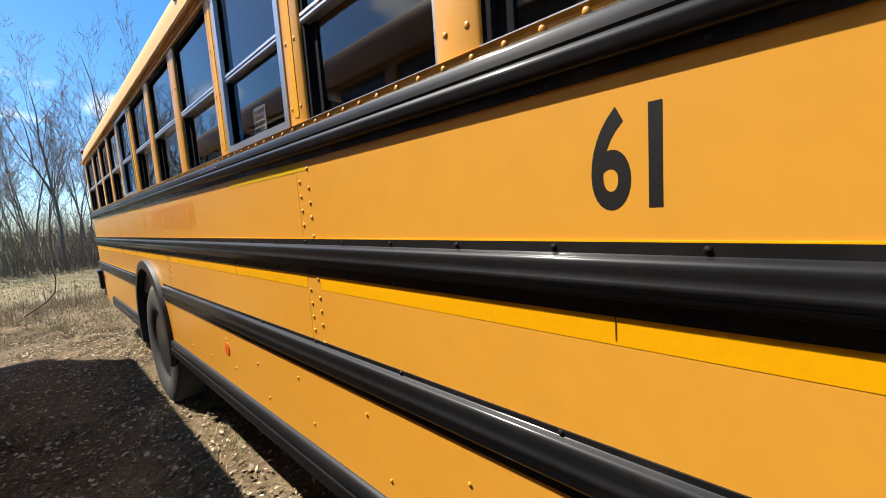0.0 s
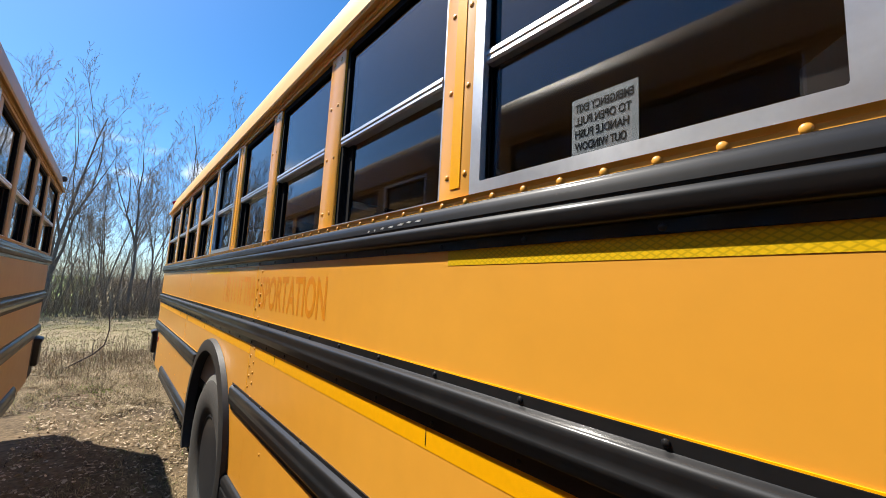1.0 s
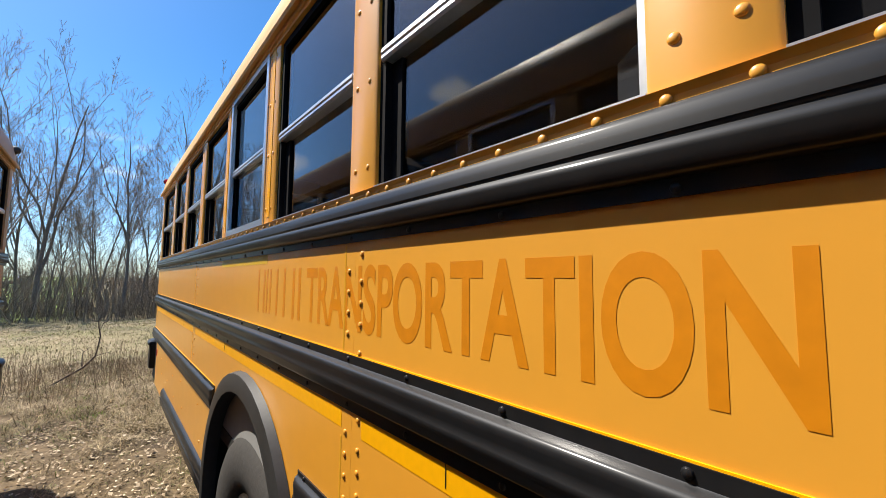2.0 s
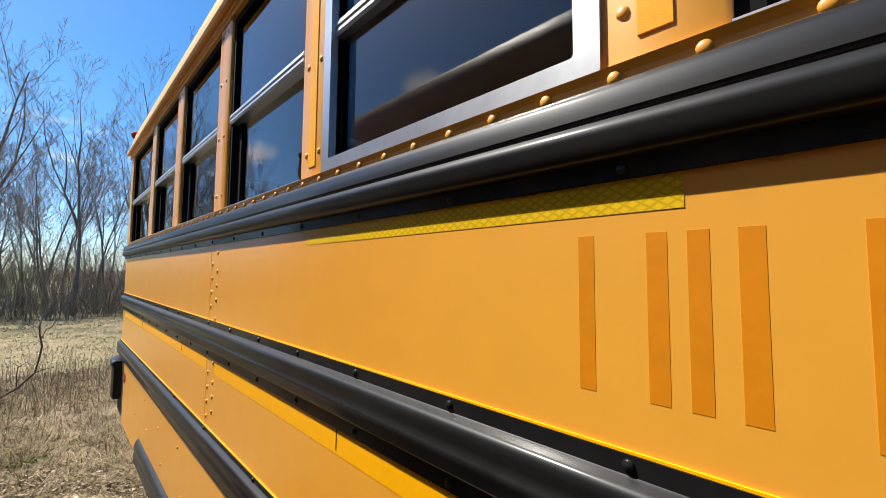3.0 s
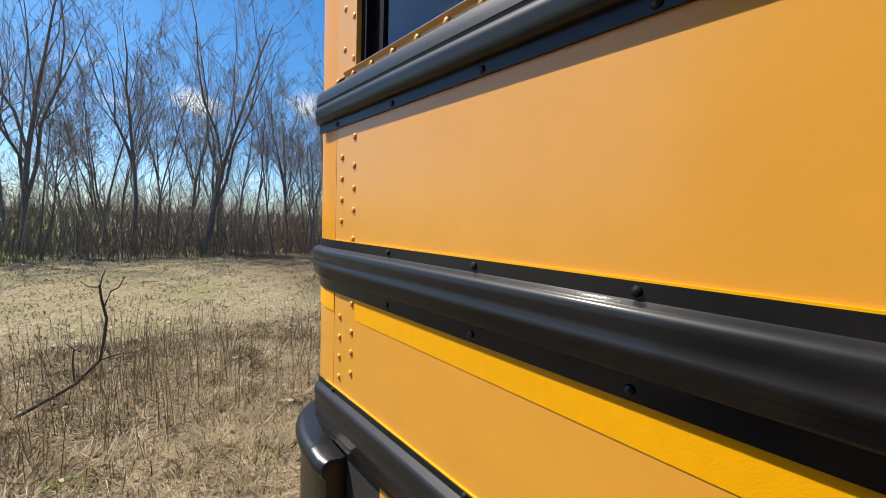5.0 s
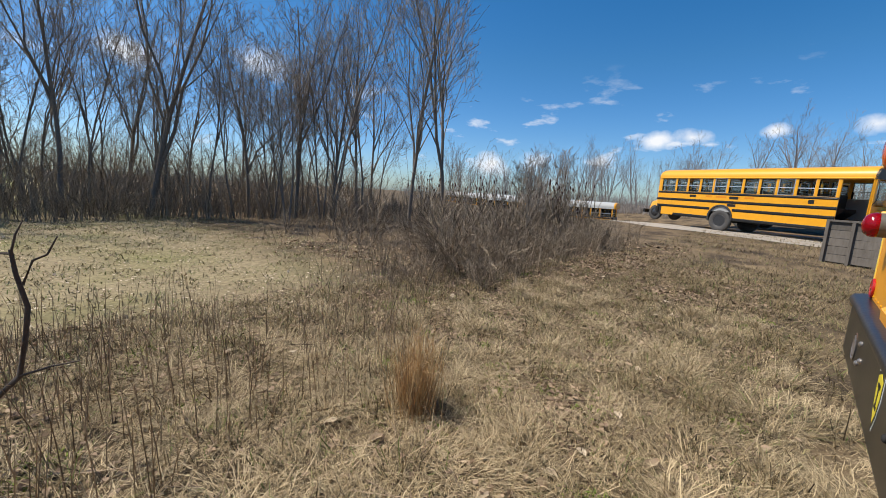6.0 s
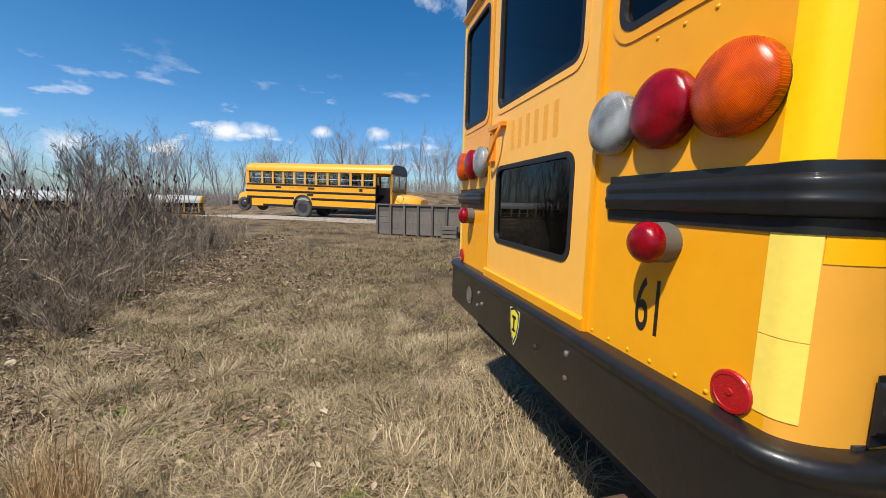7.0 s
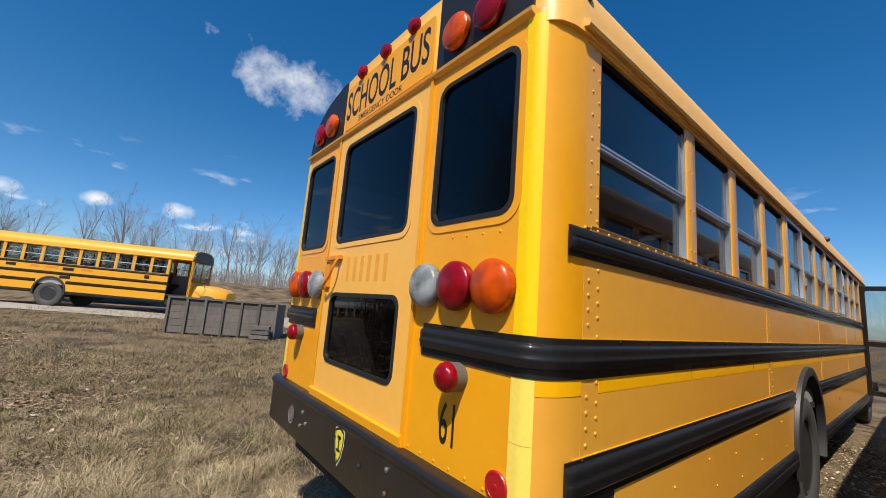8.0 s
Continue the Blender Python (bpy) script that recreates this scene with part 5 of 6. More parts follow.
for k in range(12):
    place_tree(KINDS[(k * 3 + 1) % 5], -8.5 + 1.6 * k + rng.uniform(-0.5, 0.5), rng.uniform(15.2, 25), rng.uniform(0.6, 0.95), rng.uniform(0, 360), rng.uniform(-5, 5))


def undergrowth():
    """Thin saplings and brush that fill the wood between its trees."""
    rnd = random.Random(77)
    g = Geo()
    for k in range(5200):
        x = rnd.uniform(-10, 13.5)
        back = k % 7 == 0
        y = 14.7 - 0.02 * (x - 2) ** 2 - 0.28 * max(0, x - 6) + (rnd.uniform(7, 17) if back else abs(rnd.gauss(0, 4.0)))
        patch = 0.8 + 0.9 * noise.noise(Vector((x * 0.33, y * 0.33, 2.0)))
        h = rnd.uniform(1.2, 3.4) if back else max(0.4, rnd.choice((0.5, 0.8, 1.2, 1.9, 3.2)) * rnd.uniform(0.5, 1.15) * patch)
        z = terr(x, y) - 0.05
        a, b = rnd.gauss(0, 0.26), rnd.gauss(0, 0.26)
        t = 2.0 if back else 1.0
        g.tube([(x, y, z), (x + a * h * 0.4, y + b * h * 0.4, z + h * 0.5), (x + a * h, y + b * h, z + h)], [t * (0.006 + 0.0026 * h), t * (0.005 + 0.0016 * h), 0.003], 3, caps=False)
        for j in range(rnd.randint(5, 8) + int(h * 1.4)):
            f = rnd.uniform(0.25, 0.98)
            p = Vector((x + a * h * f, y + b * h * f, z + h * f))
            q = p + Vector((rnd.gauss(0, 0.17) * h * 0.6, rnd.gauss(0, 0.17) * h * 0.6, rnd.uniform(0.0, 0.3) * h * 0.6))
            g.tube([p, q], [0.0045 * t, 0.0025 * t], 3, caps=False)
    ob = new("undergrowth", link_mesh("undergrowth", g, undergrowth_mat, 0, recalc=False))
    tagged(ob, "leafless grey-brown undergrowth filling the wood", "undergrowth", kind="stuff")


undergrowth()
for k in range(5):
    KINDS[k].matrix_basis = pose(*((13.5, 19.5), (-9.0, 19.0), (14.5, 25.0), (-8.0, 26.0), (11.0, 27.5))[k], 0)
twin = make_tree(301, 8.9, 0.075, 2, label="tall slender bare tree with two stems")
twin.matrix_basis = pose(9.6, 9.5, terr(9.6, 9.5), 0, 0, 40)
lone = make_tree(302, 7.4, 0.07, 1, label="tall slender bare tree")
lone.matrix_basis = pose(7.9, 9.6, terr(7.9, 9.6), 0, 0, 0)
sumac = make_tree(303, 2.9, 0.035, 2, 3, label="small bare sumac tree", category="tree", group="small sumacs", n_side=2)
sumac.matrix_basis = pose(14.5, 7.7, terr(14.5, 7.7))
for x, y, s in ((9.3, 6.0, 0.75), (10.4, 7.2, 0.8), (8.2, 5.4, 0.62)):
    place_tree(sumac, x, y, s, rng.uniform(0, 360))


def make_far_tree(seed):
    rnd = random.Random(seed)
    tree = thing("bare_tree", "thin bare tree on the distant ridge", "tree", "distant trees")
    tr, tw = Geo(), Geo()
    grow(tr, tw, rnd, Vector((0, 0, -0.3)), Vector((0, 0, 1)), 8.5, 0.10, 0, 3, 3)
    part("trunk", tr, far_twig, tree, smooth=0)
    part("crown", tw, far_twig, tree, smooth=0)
    return tree


FAR = [make_far_tree(500 + k) for k in range(3)]
for k, f in enumerate(FAR):
    f.matrix_basis = pose(62 + 3 * k, 24 - 9 * k, terr(62, 24) - 0.2)
for k in range(150):
    t = k / 149
    x = 42 + 16 * math.sin(t * 2.6) + rng.uniform(-4, 8)
    y = 40 - 92 * t + rng.uniform(-2, 2)
    place_tree(FAR[k % 3], x, y, rng.uniform(0.45, 1.0), rng.uniform(0, 360))
for k in range(26):
    x, y = -60 + 3.0 * k + rng.uniform(-1, 1), 66 + rng.uniform(-5, 6)
    place_tree(FAR[k % 3], x, y, rng.uniform(0.6, 1.0), rng.uniform(0, 360))


def far_brush():
    rnd = random.Random(91)
    g = Geo()
    for k in range(5200):
        t = rnd.random()
        x = 40 + 16 * math.sin(t * 2.6) + rnd.uniform(-5, 9)
        y = 44 - 100 * t
        if k % 4 == 0:
            x, y = rnd.uniform(-62, 20), 60 + rnd.uniform(-6, 8)
        h = rnd.uniform(0.8, 2.6)
        z = terr(x, y) - 0.1
        a, b = rnd.gauss(0, 0.2), rnd.gauss(0, 0.2)
        g.tube([(x, y, z), (x + a * h, y + b * h, z + h)], [0.03, 0.008], 3, caps=False)
        for j in range(3):
            f = rnd.uniform(0.3, 0.9)
            p = Vector((x + a * h * f, y + b * h * f, z + h * f))
            g.tube([p, p + Vector((rnd.gauss(0, 0.35), rnd.gauss(0, 0.35), rnd.uniform(0.1, 0.7)))], [0.018, 0.006], 3, caps=False)
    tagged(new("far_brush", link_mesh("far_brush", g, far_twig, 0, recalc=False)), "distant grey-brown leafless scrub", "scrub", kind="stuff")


far_brush()


def make_sumac(seed):
    """Few-branched sumac with dark upright seed heads at its tips."""
    rnd = random.Random(seed)
    s = thing("sumac", "bare sumac with dark dried seed heads", "shrub", "small sumacs")
    a, h = Geo(), Geo()
    for k in range(4):
        az = rnd.uniform(0, 6.28)
        p = Vector((0.15 * math.cos(az), 0.15 * math.sin(az), -0.05))
        d = Vector((rnd.gauss(0, 0.2), rnd.gauss(0, 0.2), 1)).normalized()
        q = p + d * rnd.uniform(0.7, 1.2)
        a.tube([p, p.lerp(q, 0.5) + Vector((rnd.gauss(0, 0.03), rnd.gauss(0, 0.03), 0)), q], [0.017, 0.014, 0.011], 5, caps=False)
        for j in range(rnd.randint(3, 5)):
            e = Vector((rnd.gauss(0, 0.5), rnd.gauss(0, 0.5), 0.9)).normalized()
            t = q + e * rnd.uniform(0.3, 0.75)
            t2 = t + (e + Vector((0, 0, 0.6))).normalized() * rnd.uniform(0.1, 0.25)
            a.tube([q, t, t2], [0.010, 0.008, 0.006], 4, caps=False)
            if rnd.random() < 0.5:
                m = rnd.uniform(0.5, 0.95)
                h.tube([t2, t2 + Vector((0.004, 0, 0.04 * m)), t2 + Vector((0.01, 0.006, 0.09 * m)), t2 + Vector((0.012, 0.01, 0.13 * m))], [0.010 * m, 0.026 * m, 0.019 * m, 0.004], 6)
    part("stem", a, brush_mat, s, smooth=0)["kind"] = "stuff"
    part("crown", h, seed_mat, s, "dark dried seed heads", smooth=40)["kind"] = "stuff"
    return s


SUMACS = [make_sumac(800 + k) for k in range(3)]
for k in range(26):
    x, y = rng.uniform(6.5, 12.5), rng.uniform(4.9, 8.5)
    place_tree(SUMACS[k % 3], x, y, rng.uniform(0.6, 1.05), rng.uniform(0, 360))
for k, p in enumerate(((7.3, 6.0), (9.0, 5.6), (10.8, 6.4))):
    SUMACS[k].matrix_basis = pose(*p, terr(*p))


def make_shrub(seed, height, stems):
    rnd = random.Random(seed)
    s = thing("shrub", "leafless tangled brown shrub", "shrub", "thicket shrubs")
    a, b = Geo(), Geo()
    for k in range(stems):
        az, r = rnd.uniform(0, 6.28), rnd.uniform(0, 0.3)
        grow(a, b, rnd, Vector((r * math.cos(az), r * math.sin(az), -0.08)), Vector((rnd.gauss(0, 0.45), rnd.gauss(0, 0.45), 1)).normalized(), height * rnd.uniform(0.45, 1.0), 0.009, 1, 3, 2)
    part("stem", a, brush_mat, s, smooth=0)["kind"] = "stuff"
    part("crown", b, brush_mat, s, smooth=0)["kind"] = "stuff"
    return s


SHRUBS = [make_shrub(700 + k, (1.2, 1.5, 1.9, 1.4)[k], (8, 7, 6, 8)[k]) for k in range(4)]
k = 0
for i in range(90):
    u, v = rng.random(), rng.random()
    x, y = 4.2 + 7.4 * u, 4.0 + 8.5 * v * v
    if x < 4.3 + 0.35 * math.sin(y * 2.1) + 0.5 * max(0, 4.8 - y) or y < 4.15 + 0.08 * (x - 5) + 0.25 * math.sin(x * 1.7):
        continue
    place_tree(SHRUBS[k % 4], x, y, rng.choice((0.4, 0.55, 0.7, 0.85, 1.05)) * rng.uniform(0.85, 1.1), rng.uniform(0, 360))
    k += 1
for i in range(34):
    x, y = rng.uniform(2.9, 10.0), rng.uniform(3.3, 4.6)
    if y > 3.2 + 0.06 * x:
        place_tree(SHRUBS[i % 4], x, y, rng.uniform(0.22, 0.5), rng.uniform(0, 360))
for i in range(34):
    x = -7 + 0.55 * i + rng.uniform(-0.3, 0.3)
    place_tree(SHRUBS[i % 4], x, 14.9 - 0.02 * (x - 2) ** 2 + rng.uniform(0, 2.5), rng.uniform(0.6, 1.2), rng.uniform(0, 360))
for k, p in enumerate(((5.0, 5.6), (6.3, 5.0), (7.6, 5.3), (8.8, 5.9))):
    SHRUBS[k].matrix_basis = pose(*p, terr(*p))

# ---- dead branch, weeds and grass ----


def dead_branch():
    b = Geo()
    b.tube([(-1.35, 3.42, -0.10), (-1.21, 3.30, -0.02), (-0.86, 3.06, 0.24), (-0.71, 2.97, 0.43), (-0.68, 2.97, 0.60), (-0.66, 2.98, 0.77), (-0.69, 3.02, 0.93), (-0.70, 3.03, 1.05)], [0.017, 0.016, 0.014, 0.013, 0.011, 0.011, 0.010, 0.008], 7)
    b.tube([(-0.70, 3.03, 1.03), (-0.77, 3.09, 1.03), (-0.82, 3.13, 1.07)], [0.007, 0.005, 0.003], 5)
    b.tube([(-0.67, 2.99, 0.88), (-0.63, 2.97, 1.0), (-0.58, 2.94, 1.03), (-0.54, 2.92, 1.12)], [0.007, 0.006, 0.005, 0.003], 5)
    b.tube([(-0.70, 3.03, 1.03), (-0.68, 3.03, 1.12), (-0.65, 3.04, 1.19)], [0.006, 0.005, 0.002], 5)
    b.tube([(-0.72, 2.97, 0.43), (-0.60, 2.89, 0.48), (-0.50, 2.81, 0.51)], [0.007, 0.005, 0.003], 5)
    b.tube([(-0.87, 3.07, 0.25), (-0.88, 3.10, 0.40), (-0.87, 3.10, 0.52), (-0.93, 3.16, 0.57)], [0.008, 0.007, 0.005, 0.003], 5)
    b.tube([(-0.87, 3.10, 0.50), (-0.78, 3.05, 0.58)], [0.005, 0.002], 5)
    b.v = [(-0.505 + 0.9 * (x + 0.71), 2.67 + 0.9 * (y - 2.97), 0.40 + 0.9 * (z - 0.43)) for x, y, z in b.v]
    ob = new("dead_branch", link_mesh("dead_branch", b, branch_mat, 60))
    tagged(ob, "forked dead branch rising out of the weeds", "branch")


dead_branch()


def field(x, y, size, seed):
    """Smooth irregular values between about -1 and 1 over the plan."""
    r = np.random.RandomState(seed)
    out = 0 * x
    for k in range(9):
        a, f = r.uniform(0, 2 * np.pi), r.uniform(0.6, 2.0) / size * 2
        out = out + np.sin((x * np.cos(a) + y * np.sin(a)) * f * np.pi + r.uniform(0, 6.28))
    return out / 3.6


def scatter(name, label, category, mat, pts, height, width, lean, seed, swirl=0.0, patchy=0.0, sway=0.18):
    """Many thin bent blades as one sheet of stuff; swirl lays them along common directions, patchy varies their length from place to place."""
    r = np.random.RandomState(seed)
    pts = np.array(pts)
    n = len(pts)
    x, y = pts[:, 0], pts[:, 1]
    grown = np.clip(1 + patchy * field(x, y, 1.1, seed + 50), 0.25, 1.9)
    h = r.uniform(height[0], height[1], n) * r.uniform(0.6, 1.0, n) * grown
    w = r.uniform(width[0], width[1], n)
    az = r.uniform(0, 2 * np.pi, n)
    if swirl:
        az = field(x, y, 1.6, seed + 90) * 4.5 + r.normal(0, 1.0 - swirl, n) * 1.6
    ln = np.abs(r.normal(lean[0], lean[1], n))
    dx, dy = np.cos(az), np.sin(az)
    bend = r.normal(0, sway, n) * h
    base = np.array([(a, b, terr(a, b) - 0.004) for a, b in pts])
    flat = np.sqrt(1 + ln ** 2)
    mid = base + np.stack([dx * ln * h * 0.5 / flat - dy * bend, dy * ln * h * 0.5 / flat + dx * bend, h * 0.62 / flat], 1)
    tip = base + np.stack([dx * ln * h / flat, dy * ln * h / flat, h * r.uniform(0.5, 1.0, n) / flat], 1)
    off = np.stack([-dy * w, dx * w, 0 * w], 1)
    v = np.stack([base - off, base + off, mid + off * 0.8, mid - off * 0.8, tip], 1).reshape(-1, 3)
    k = np.arange(n) * 5
    quads = np.stack([k, k + 1, k + 2, k + 3], 1).tolist()
    tris = np.stack([k + 3, k + 2, k + 4], 1).tolist()
    me = bpy.data.meshes.new(name)
    me.from_pydata(v.tolist(), [], quads + tris)
    me.materials.append(mat)
    return tagged(new(name, me), label, category, kind="stuff")


def spots(n, x0, x1, y0, y1, seed, keep=None, clump=0.0, clumps=0, bare=None):
    """Places on the plan, loose or in clumps; bare sets how much of the ground stays open between them."""
    r = np.random.RandomState(seed)
    if clumps:
        c = np.stack([r.uniform(x0, x1, clumps), r.uniform(y0, y1, clumps)], 1)
        p = c[r.randint(0, clumps, n)] + r.normal(0, clump, (n, 2))
    else:
        p = np.stack([r.uniform(x0, x1, n), r.uniform(y0, y1, n)], 1)
    if bare is not None:
        m = field(p[:, 0], p[:, 1], 0.9, seed + 7) + 0.6 * field(p[:, 0], p[:, 1], 0.28, seed + 8) + r.normal(0, 0.25, len(p))
        p = p[m > bare]
    return [(float(x), float(y)) for x, y in p if keep is None or keep(x, y)]


def open_ground(x, y):
    return not (-0.05 < x < W + 0.02 and y < -0.5) and not (-1.12 - W < x < -1.1 and y < -0.45)


near_pts = spots(90000, -1.5, 5.5, 0.05, 4.8, 1, open_ground, bare=-0.55) + spots(70000, 1.2, 11, -4.0, 4.2, 2, open_ground, bare=-0.4)
scatter("dry_grass", "matted dry straw-coloured grass", "grass", grass_mat, near_pts, (0.06, 0.20), (0.0014, 0.0034), (2.4, 1.2), 3, 0.45, 0.5)
scatter("dry_grass", "tufts of long dry straw-coloured grass", "grass", grass_mat, spots(30000, -1.0, 8.0, 0.25, 4.6, 4, open_ground, 0.06, 330), (0.08, 0.26), (0.0014, 0.003), (1.1, 0.6), 5)
scatter("dry_grass", "long pale straw flattened in swirls", "grass", straw_mat, spots(52000, -0.3, 5.5, 0.12, 3.4, 18, open_ground, bare=0.25), (0.14, 0.36), (0.0012, 0.0027), (3.2, 1.0), 19, 0.72, 0.4)
scatter("dry_grass", "pale straw lying between the standing weeds", "grass", straw_mat, spots(46000, -4.5, 1.9, 1.0, 4.8, 58, open_ground, bare=-0.5), (0.08, 0.28), (0.0013, 0.0028), (2.4, 1.0), 59, 0.5, 0.5)
scatter("dry_grass", "trampled straw behind the bus", "grass", straw_mat, spots(26000, -0.4, 3.4, -0.45, 1.9, 38, open_ground), (0.08, 0.26), (0.0012, 0.0026), (2.6, 1.0), 39, 0.5, 0.5)
scatter("dry_grass", "dry grass of the open ground", "grass", grass_mat, spots(45000, 2.4, 10.0, -4.5, 2.5, 48, open_ground), (0.05, 0.2), (0.0018, 0.004), (2.0, 1.0), 49, 0.4, 0.5)
scatter("dry_grass", "pale straw tussocks", "grass", straw_mat, spots(9000, 0.6, 5.5, 0.4, 3.2, 28, open_ground, 0.045, 34), (0.16, 0.36), (0.0012, 0.0026), (1.7, 0.6), 29)
scatter("dry_grass", "sparse dry grass between the parked buses", "grass", grass_mat, spots(34000, -1.1, 0.6, -8.5, 0.6, 6, None, bare=-0.4), (0.03, 0.13), (0.0015, 0.003), (2.2, 1.0), 7, 0.3, 0.4)
scatter("lawn_grass", "short dormant grass across the open field", "grass", lawn_mat, spots(70000, -7.0, 4.6, 3.4, 15.5, 8, lambda x, y: x < 4.6 - 0.5 * max(0, 5.5 - y), bare=-0.6), (0.03, 0.11), (0.003, 0.007), (1.6, 0.8), 9, 0.3, 0.5)
scatter("far_grass", "rough dry grass towards the lane", "grass", grass_mat, spots(46000, 7.0, 22.0, -9.0, 4.0, 10, bare=-0.3), (0.06, 0.20), (0.003, 0.007), (1.5, 0.8), 11, 0.3, 0.6)
scatter("young_weeds", "small bright green weeds in the dry grass", "weeds", green_mat, spots(5200, -0.8, 6.0, 0.4, 4.0, 12, open_ground, 0.055, 70), (0.03, 0.09), (0.004, 0.009), (1.0, 0.5), 13)
CLUMP = np.random.RandomState(14)
scatter("grass_clump", "upright clump of orange dry grass", "grass", clump_mat, [(1.14 + float(a), 1.87 + float(b)) for a, b in np.concatenate([CLUMP.normal(0, 0.066, (600, 2)), CLUMP.normal(0, 0.045, (450, 2))])], (0.12, 0.88), (0.0010, 0.0020), (0.15, 0.16), 15, sway=0.10)
scatter("grass_clump", "long grass under the rear bumper", "grass", straw_mat, spots(1500, 0.35, 2.1, -0.25, 0.3, 16, None, 0.06, 20), (0.15, 0.42), (0.0013, 0.0026), (0.6, 0.35), 17)


def leaf_litter(label, pts, size, seed, mat=litter_mat):
    """Curled dead leaves, each a bent six-sided blade."""
    r = np.random.RandomState(seed)
    v, f = [], []
    for x, y in pts:
        s, az = r.uniform(size[0], size[1]), r.uniform(0, 6.28)
        z = terr(x, y) + r.uniform(0.006, 0.03)
        c, n = math.cos(az), math.sin(az)
        curl, tip = r.normal(0, 0.5) * s, r.normal(0, 0.35) * s
        q = len(v)
        for u, w, k in ((-1, 0, tip), (-0.35, 0.55, curl), (0.45, 0.48, curl), (1, 0, -tip), (0.4, -0.5, abs(curl) * 0.8), (-0.4, -0.55, abs(curl))):
            v.append((x + s * (u * c - w * n), y + s * (u * n + w * c), z + k * 0.6 + 0.3 * s))
        f += [(q, q + 1, q + 2, q + 3), (q, q + 3, q + 4, q + 5)]
    me = bpy.data.meshes.new("leaf_litter")
    me.from_pydata(v, [], f)
    me.materials.append(mat)
    tagged(new("leaf_litter", me), label, "leaves", kind="stuff")


leaf_litter("brown and pale dead leaves in the grass", spots(16000, -1.0, 8.5, 0.1, 5.0, 22, open_ground, bare=-0.6), (0.008, 0.026), 21)
leaf_litter("pale dead leaves strewn over the short grass", spots(15000, -7.0, 5.0, 3.6, 15.0, 32, bare=-0.4), (0.008, 0.024), 33, pale_leaf)
leaf_litter("a few large bleached leaves", spots(150, 0.5, 9.0, 0.6, 4.6, 42, open_ground), (0.025, 0.05), 43, pale_leaf)
leaf_litter("curled brown leaves gathered in hollows", spots(9000, 1.6, 9.0, 0.5, 4.2, 82, open_ground, 0.16, 60), (0.010, 0.030), 83)
leaf_litter("leaf crumbs and pebbly litter between the buses", spots(5000, -1.1, 0.7, -8.0, 0.6, 72), (0.006, 0.022), 73, pale_leaf)
leaf_litter("dark brown leaves and stem litter", spots(12000, 2.2, 10.0, 1.6, 4.6, 62, bare=-0.1), (0.008, 0.024), 63)
leaf_litter("fallen leaves under the thicket", spots(5000, 3.6, 13.0, 2.6, 9.0, 52), (0.02, 0.05), 53)


def low_brush():
    """Knee-high tangle of thin dead stems before and between the shrubs."""
    rnd = random.Random(61)
    g = Geo()
    for k in range(2000):
        x, y = rnd.uniform(3.0, 13.0), 3.0 + abs(rnd.gauss(0, 2.6))
        if y < 3.3 + 0.05 * x + 0.5 * noise.noise(Vector((x * 0.8, y * 0.8, 9))) or x < 3.2 + 0.3 * y * (y < 4):
            continue
        h = rnd.uniform(0.25, 0.95)
        z = terr(x, y) - 0.01
        a, b = rnd.gauss(0, 0.4), rnd.gauss(0, 0.4)
        m = Vector((x + a * h * 0.45 + rnd.gauss(0, 0.03), y + b * h * 0.45, z + h * 0.62))
        e = Vector((x + a * h * 1.1, y + b * h * 1.1, z + h * rnd.uniform(0.75, 1.0)))
        g.tube([(x, y, z), m, e], [0.004, 0.003, 0.0015], 3, caps=False)
        for j in range(rnd.randint(1, 4)):
            p = m.lerp(e, rnd.uniform(-0.3, 0.9))
            g.tube([p, p + Vector((rnd.gauss(0, 0.12), rnd.gauss(0, 0.12), rnd.uniform(-0.02, 0.16)))], [0.0022, 0.001], 3, caps=False)
    tagged(new("low_brush", link_mesh("low_brush", g, brush_mat, 0, recalc=False)), "knee-high tangle of dead brown stems", "brush", kind="stuff")


low_brush()


def fallen_sticks():
    """Broken dead stems lying in the grass."""
    rnd = random.Random(67)
    g = Geo()
    for k in range(900):
        x, y = rnd.uniform(-1.2, 8.0), rnd.uniform(0.3, 5.0)
        if not open_ground(x, y):
            continue
        a, n = rnd.uniform(0, 6.28), rnd.uniform(0.08, 0.4)
        z = terr(x, y)
        p, q = Vector((x, y, z + rnd.uniform(0.015, 0.05))), Vector((x + n * math.cos(a), y + n * math.sin(a), z + rnd.uniform(0.02, 0.09)))
        g.tube([p, p.lerp(q, 0.5) + Vector((rnd.gauss(0, 0.012), rnd.gauss(0, 0.012), 0.008)), q], [0.0032, 0.003, 0.0015], 3, caps=False)
    tagged(new("fallen_sticks", link_mesh("fallen_sticks", g, weed_mat, 0, recalc=False)), "broken dead stems lying in the grass", "sticks", kind="stuff")


fallen_sticks()


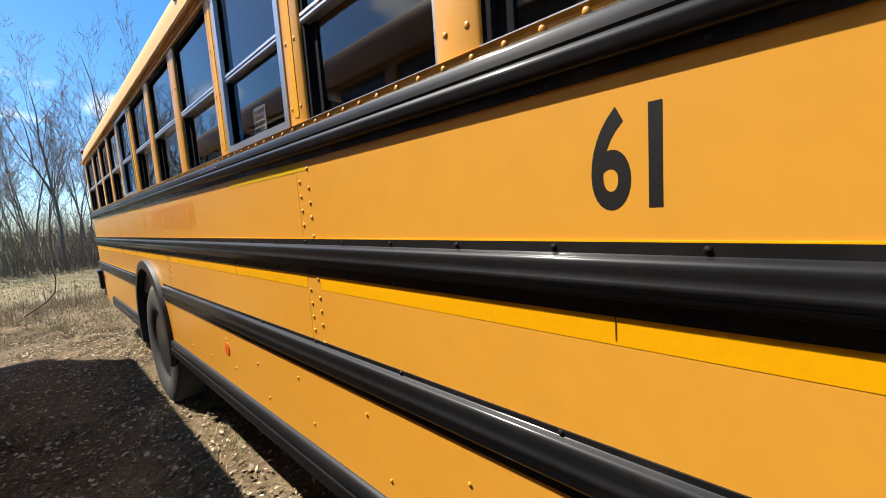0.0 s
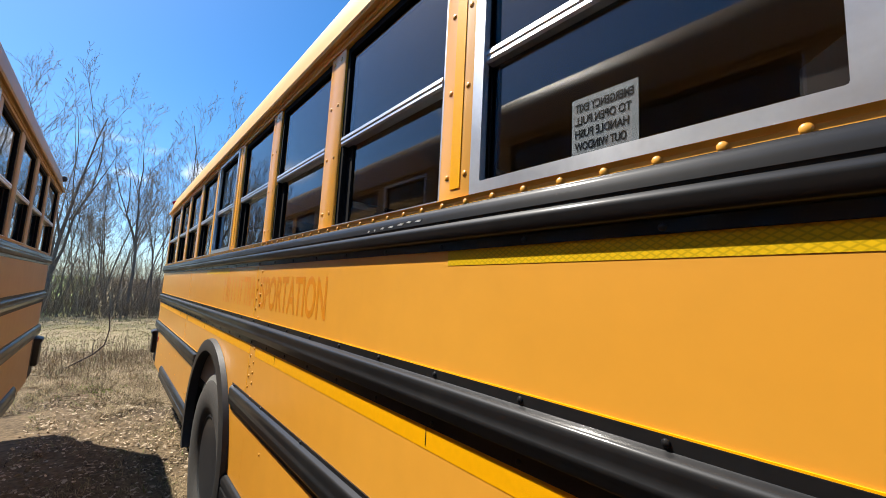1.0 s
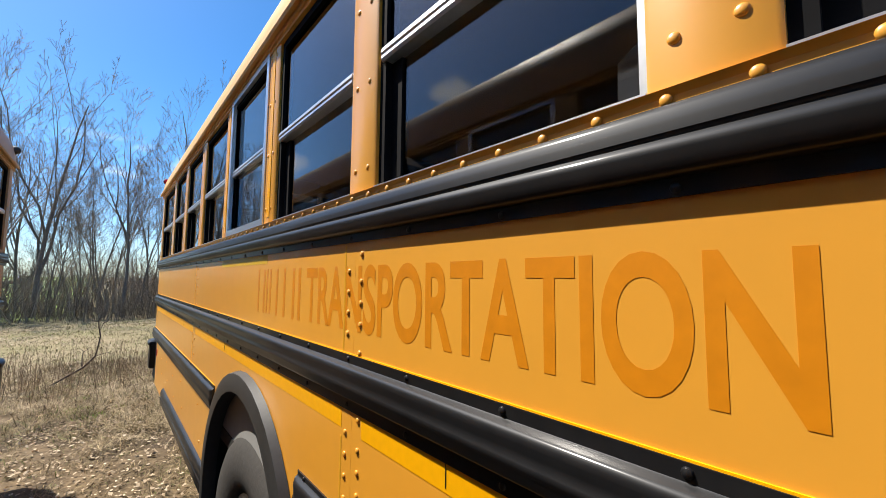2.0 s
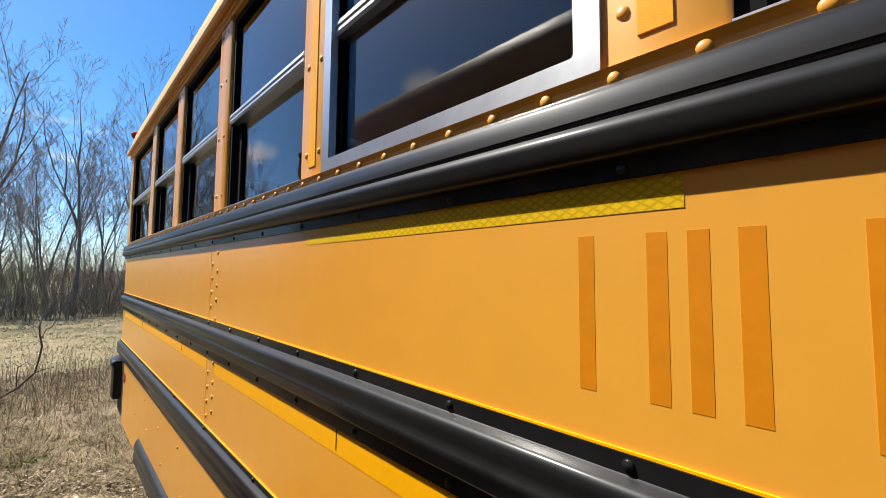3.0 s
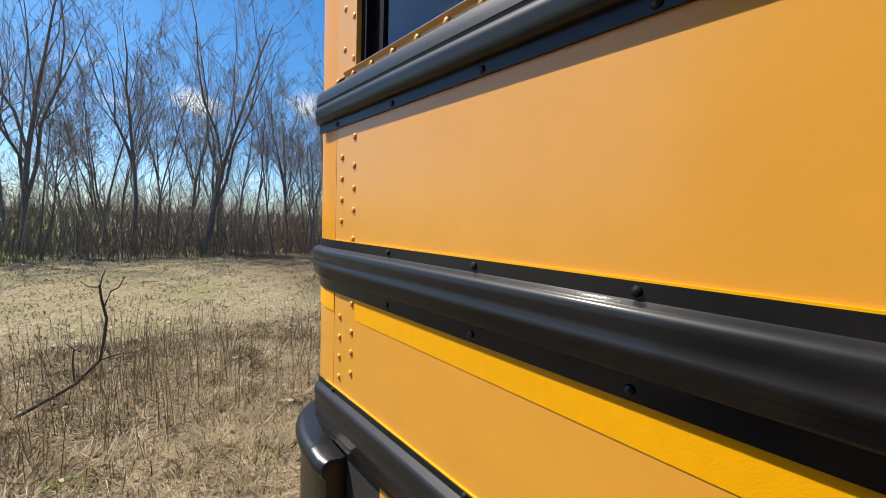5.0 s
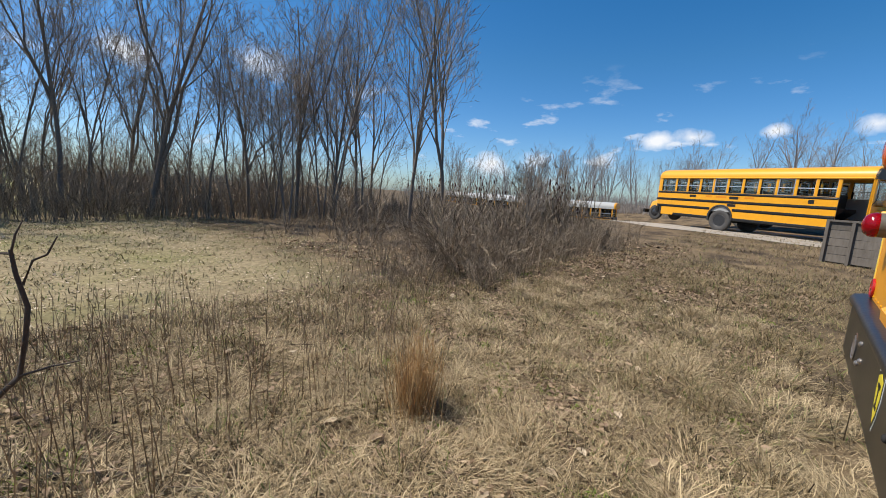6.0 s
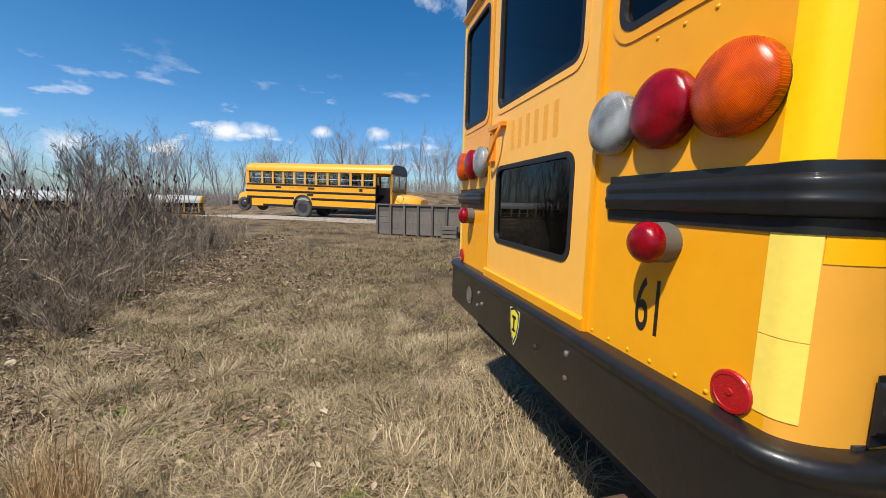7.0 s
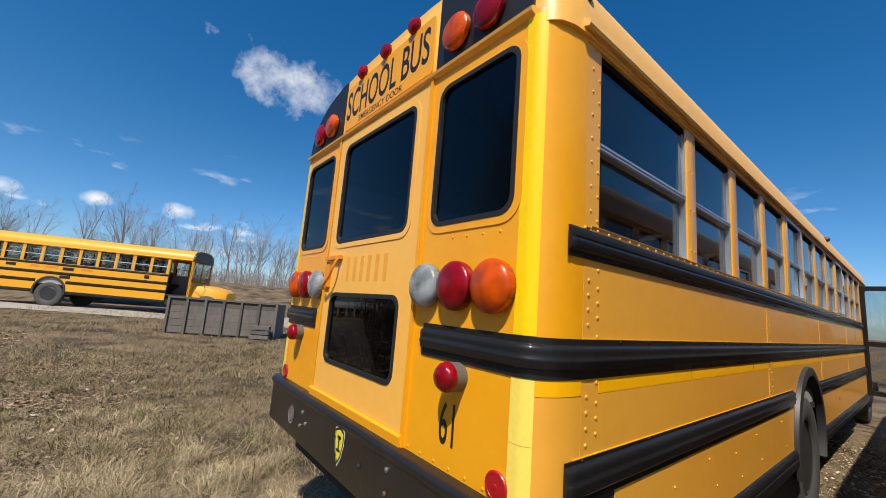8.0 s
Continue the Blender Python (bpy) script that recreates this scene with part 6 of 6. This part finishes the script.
def weeds():
    rnd = random.Random(31)
    g = Geo()
    for k in range(1200):
        x, y = rnd.uniform(-5.0, 1.9), rnd.uniform(1.5, 4.6)
        if y < 1.9 + 0.25 * abs(x) * (x > 0) or (x > 0.7 and y > 3.6):
            continue
        h = rnd.uniform(0.22, 0.62)
        a, b = rnd.gauss(0, 0.09), rnd.gauss(0, 0.09)
        z = terr(x, y) - 0.01
        g.tube([(x, y, z), (x + a * h * 0.5, y + b * h * 0.5, z + h * 0.5), (x + a * h * 1.3, y + b * h * 1.3, z + h)], [0.0028, 0.0022, 0.001], 3, caps=False)
        for j in range(rnd.randint(0, 4)):
            f = rnd.uniform(0.4, 0.95)
            px, py, pz = x + a * h * f, y + b * h * f, z + h * f
            g.tube([(px, py, pz), (px + rnd.gauss(0, 0.04), py + rnd.gauss(0, 0.04), pz + rnd.uniform(0.02, 0.09))], [0.0014, 0.0006], 3, caps=False)
    ob = new("dead_weeds", link_mesh("dead_weeds", g, weed_mat, 0, recalc=False))
    tagged(ob, "standing dead brown weed stems", "weeds", kind="stuff")


weeds()


def weed_edge():
    """Thinner saplings and dead stalks along the front of the thicket."""
    rnd = random.Random(33)
    g = Geo()
    for k in range(420):
        x, y = rnd.uniform(2.0, 9.5), rnd.uniform(2.9, 5.2)
        if y < 3.2 + 0.1 * (x - 2):
            continue
        h = rnd.uniform(0.2, 0.75)
        a, b = rnd.gauss(0, 0.2), rnd.gauss(0, 0.2)
        z = terr(x, y) - 0.01
        g.tube([(x, y, z), (x + a * h * 0.5, y + b * h * 0.5, z + h * 0.5), (x + a * h, y + b * h, z + h)], [0.003, 0.0024, 0.001], 3, caps=False)
    ob = new("dead_weeds", link_mesh("dead_weeds", g, brush_mat, 0, recalc=False))
    tagged(ob, "thin dead stalks at the edge of the thicket", "weeds", kind="stuff")


weed_edge()

# ---- timber bin, post and far vehicles ----


def timber_bin():
    a, b = Vector((14.05, -0.12)), Vector((12.6, -2.92))
    d = (b - a).normalized()
    nrm = Vector((-d.y, d.x))
    if nrm.x > 0:
        nrm = -nrm
    z0 = 0.12
    m = Matrix(((d.x, nrm.x, 0, a.x), (d.y, nrm.y, 0, a.y), (0, 0, 1, z0), (0, 0, 0, 1)))
    t = thing("timber_bin", "weathered grey plank bin beside the lane", "bin", m=m)
    L = (b - a).length
    for k in range(5):
        part("plank", Geo().box(0, L, -0.05, 0.0, 0.02 + 0.21 * k, 0.22 + 0.21 * k), grey_wood, t)
    part("top_board", Geo().box(-0.04, L + 0.04, -0.12, 0.05, 1.07, 1.12), grey_wood, t)
    for k in range(7):
        x = L * k / 6
        part("post", Geo().box(x - 0.035, x + 0.035, 0.0, 0.06, -0.15, 1.07), grey_wood, t)
    part("end_board", Geo().box(-0.04, 0.0, -1.3, 0.0, -0.1, 1.07), grey_wood, t)
    part("back_board", Geo().box(0, L, -1.36, -1.30, -0.1, 1.07), grey_wood, t)
    part("end_board", Geo().box(L, L + 0.04, -1.3, 0.0, -0.1, 1.07), grey_wood, t)
    crate = thing("wooden_crate", "small pale wooden crate by the plank bin", "crate", m=m @ pose(L - 0.62, 0.12, -0.02))
    for k in range(3):
        part("slat", Geo().box(0, 0.55, 0, 0.3, 0.02 + 0.14 * k, 0.13 + 0.14 * k), grey_wood, crate)


timber_bin()


def wooden_pole():
    g = Geo().tube([(-0.75, -20.0, -0.2), (-0.75, -20.0, 2.0), (-0.76, -20.02, 4.3)], [0.14, 0.13, 0.12], 12)
    tagged(new("wooden_pole", link_mesh("wooden_pole", g, grey_wood, 40)), "weathered grey wooden pole", "pole")


wooden_pole()


def pickup(x, y, rz, mat, label):
    t = thing("pickup_truck", label, "truck", m=pose(x, y, terr(x, y), 0, 0, rz))
    prof = [(-2.4, 0.55), (-2.4, 1.0), (-0.4, 1.05), (-0.1, 1.75), (1.0, 1.75), (1.5, 1.15), (2.4, 1.0), (2.45, 0.5)]
    part("body", Geo().prism(prof, lambda u, z, w: (u, w, z), -0.9, 0.9), mat, t)
    part("window_band", Geo().prism([(-0.15, 1.15), (0.0, 1.65), (0.95, 1.65), (1.3, 1.15)], lambda u, z, w: (u, w, z), -0.91, 0.91), rubber, t)
    for u in (-1.5, 1.5):
        for s in (-1, 1):
            part("wheel", Geo().lathe((u, 0.78 * s, 0.38), (0, s, 0), [(0.38, -0.1), (0.38, 0.1), (0.2, 0.12), (0.02, 0.12)], 18), tyre_mat, t)


pickup(-15.5, 88.0, 10, white_roof, "white pickup truck parked far across the field")
pickup(-10.8, 85.0, 12, material("dark red truck paint", (0.18, 0.03, 0.03), 0.35, coat=0.4), "dark red pickup truck parked far across the field")
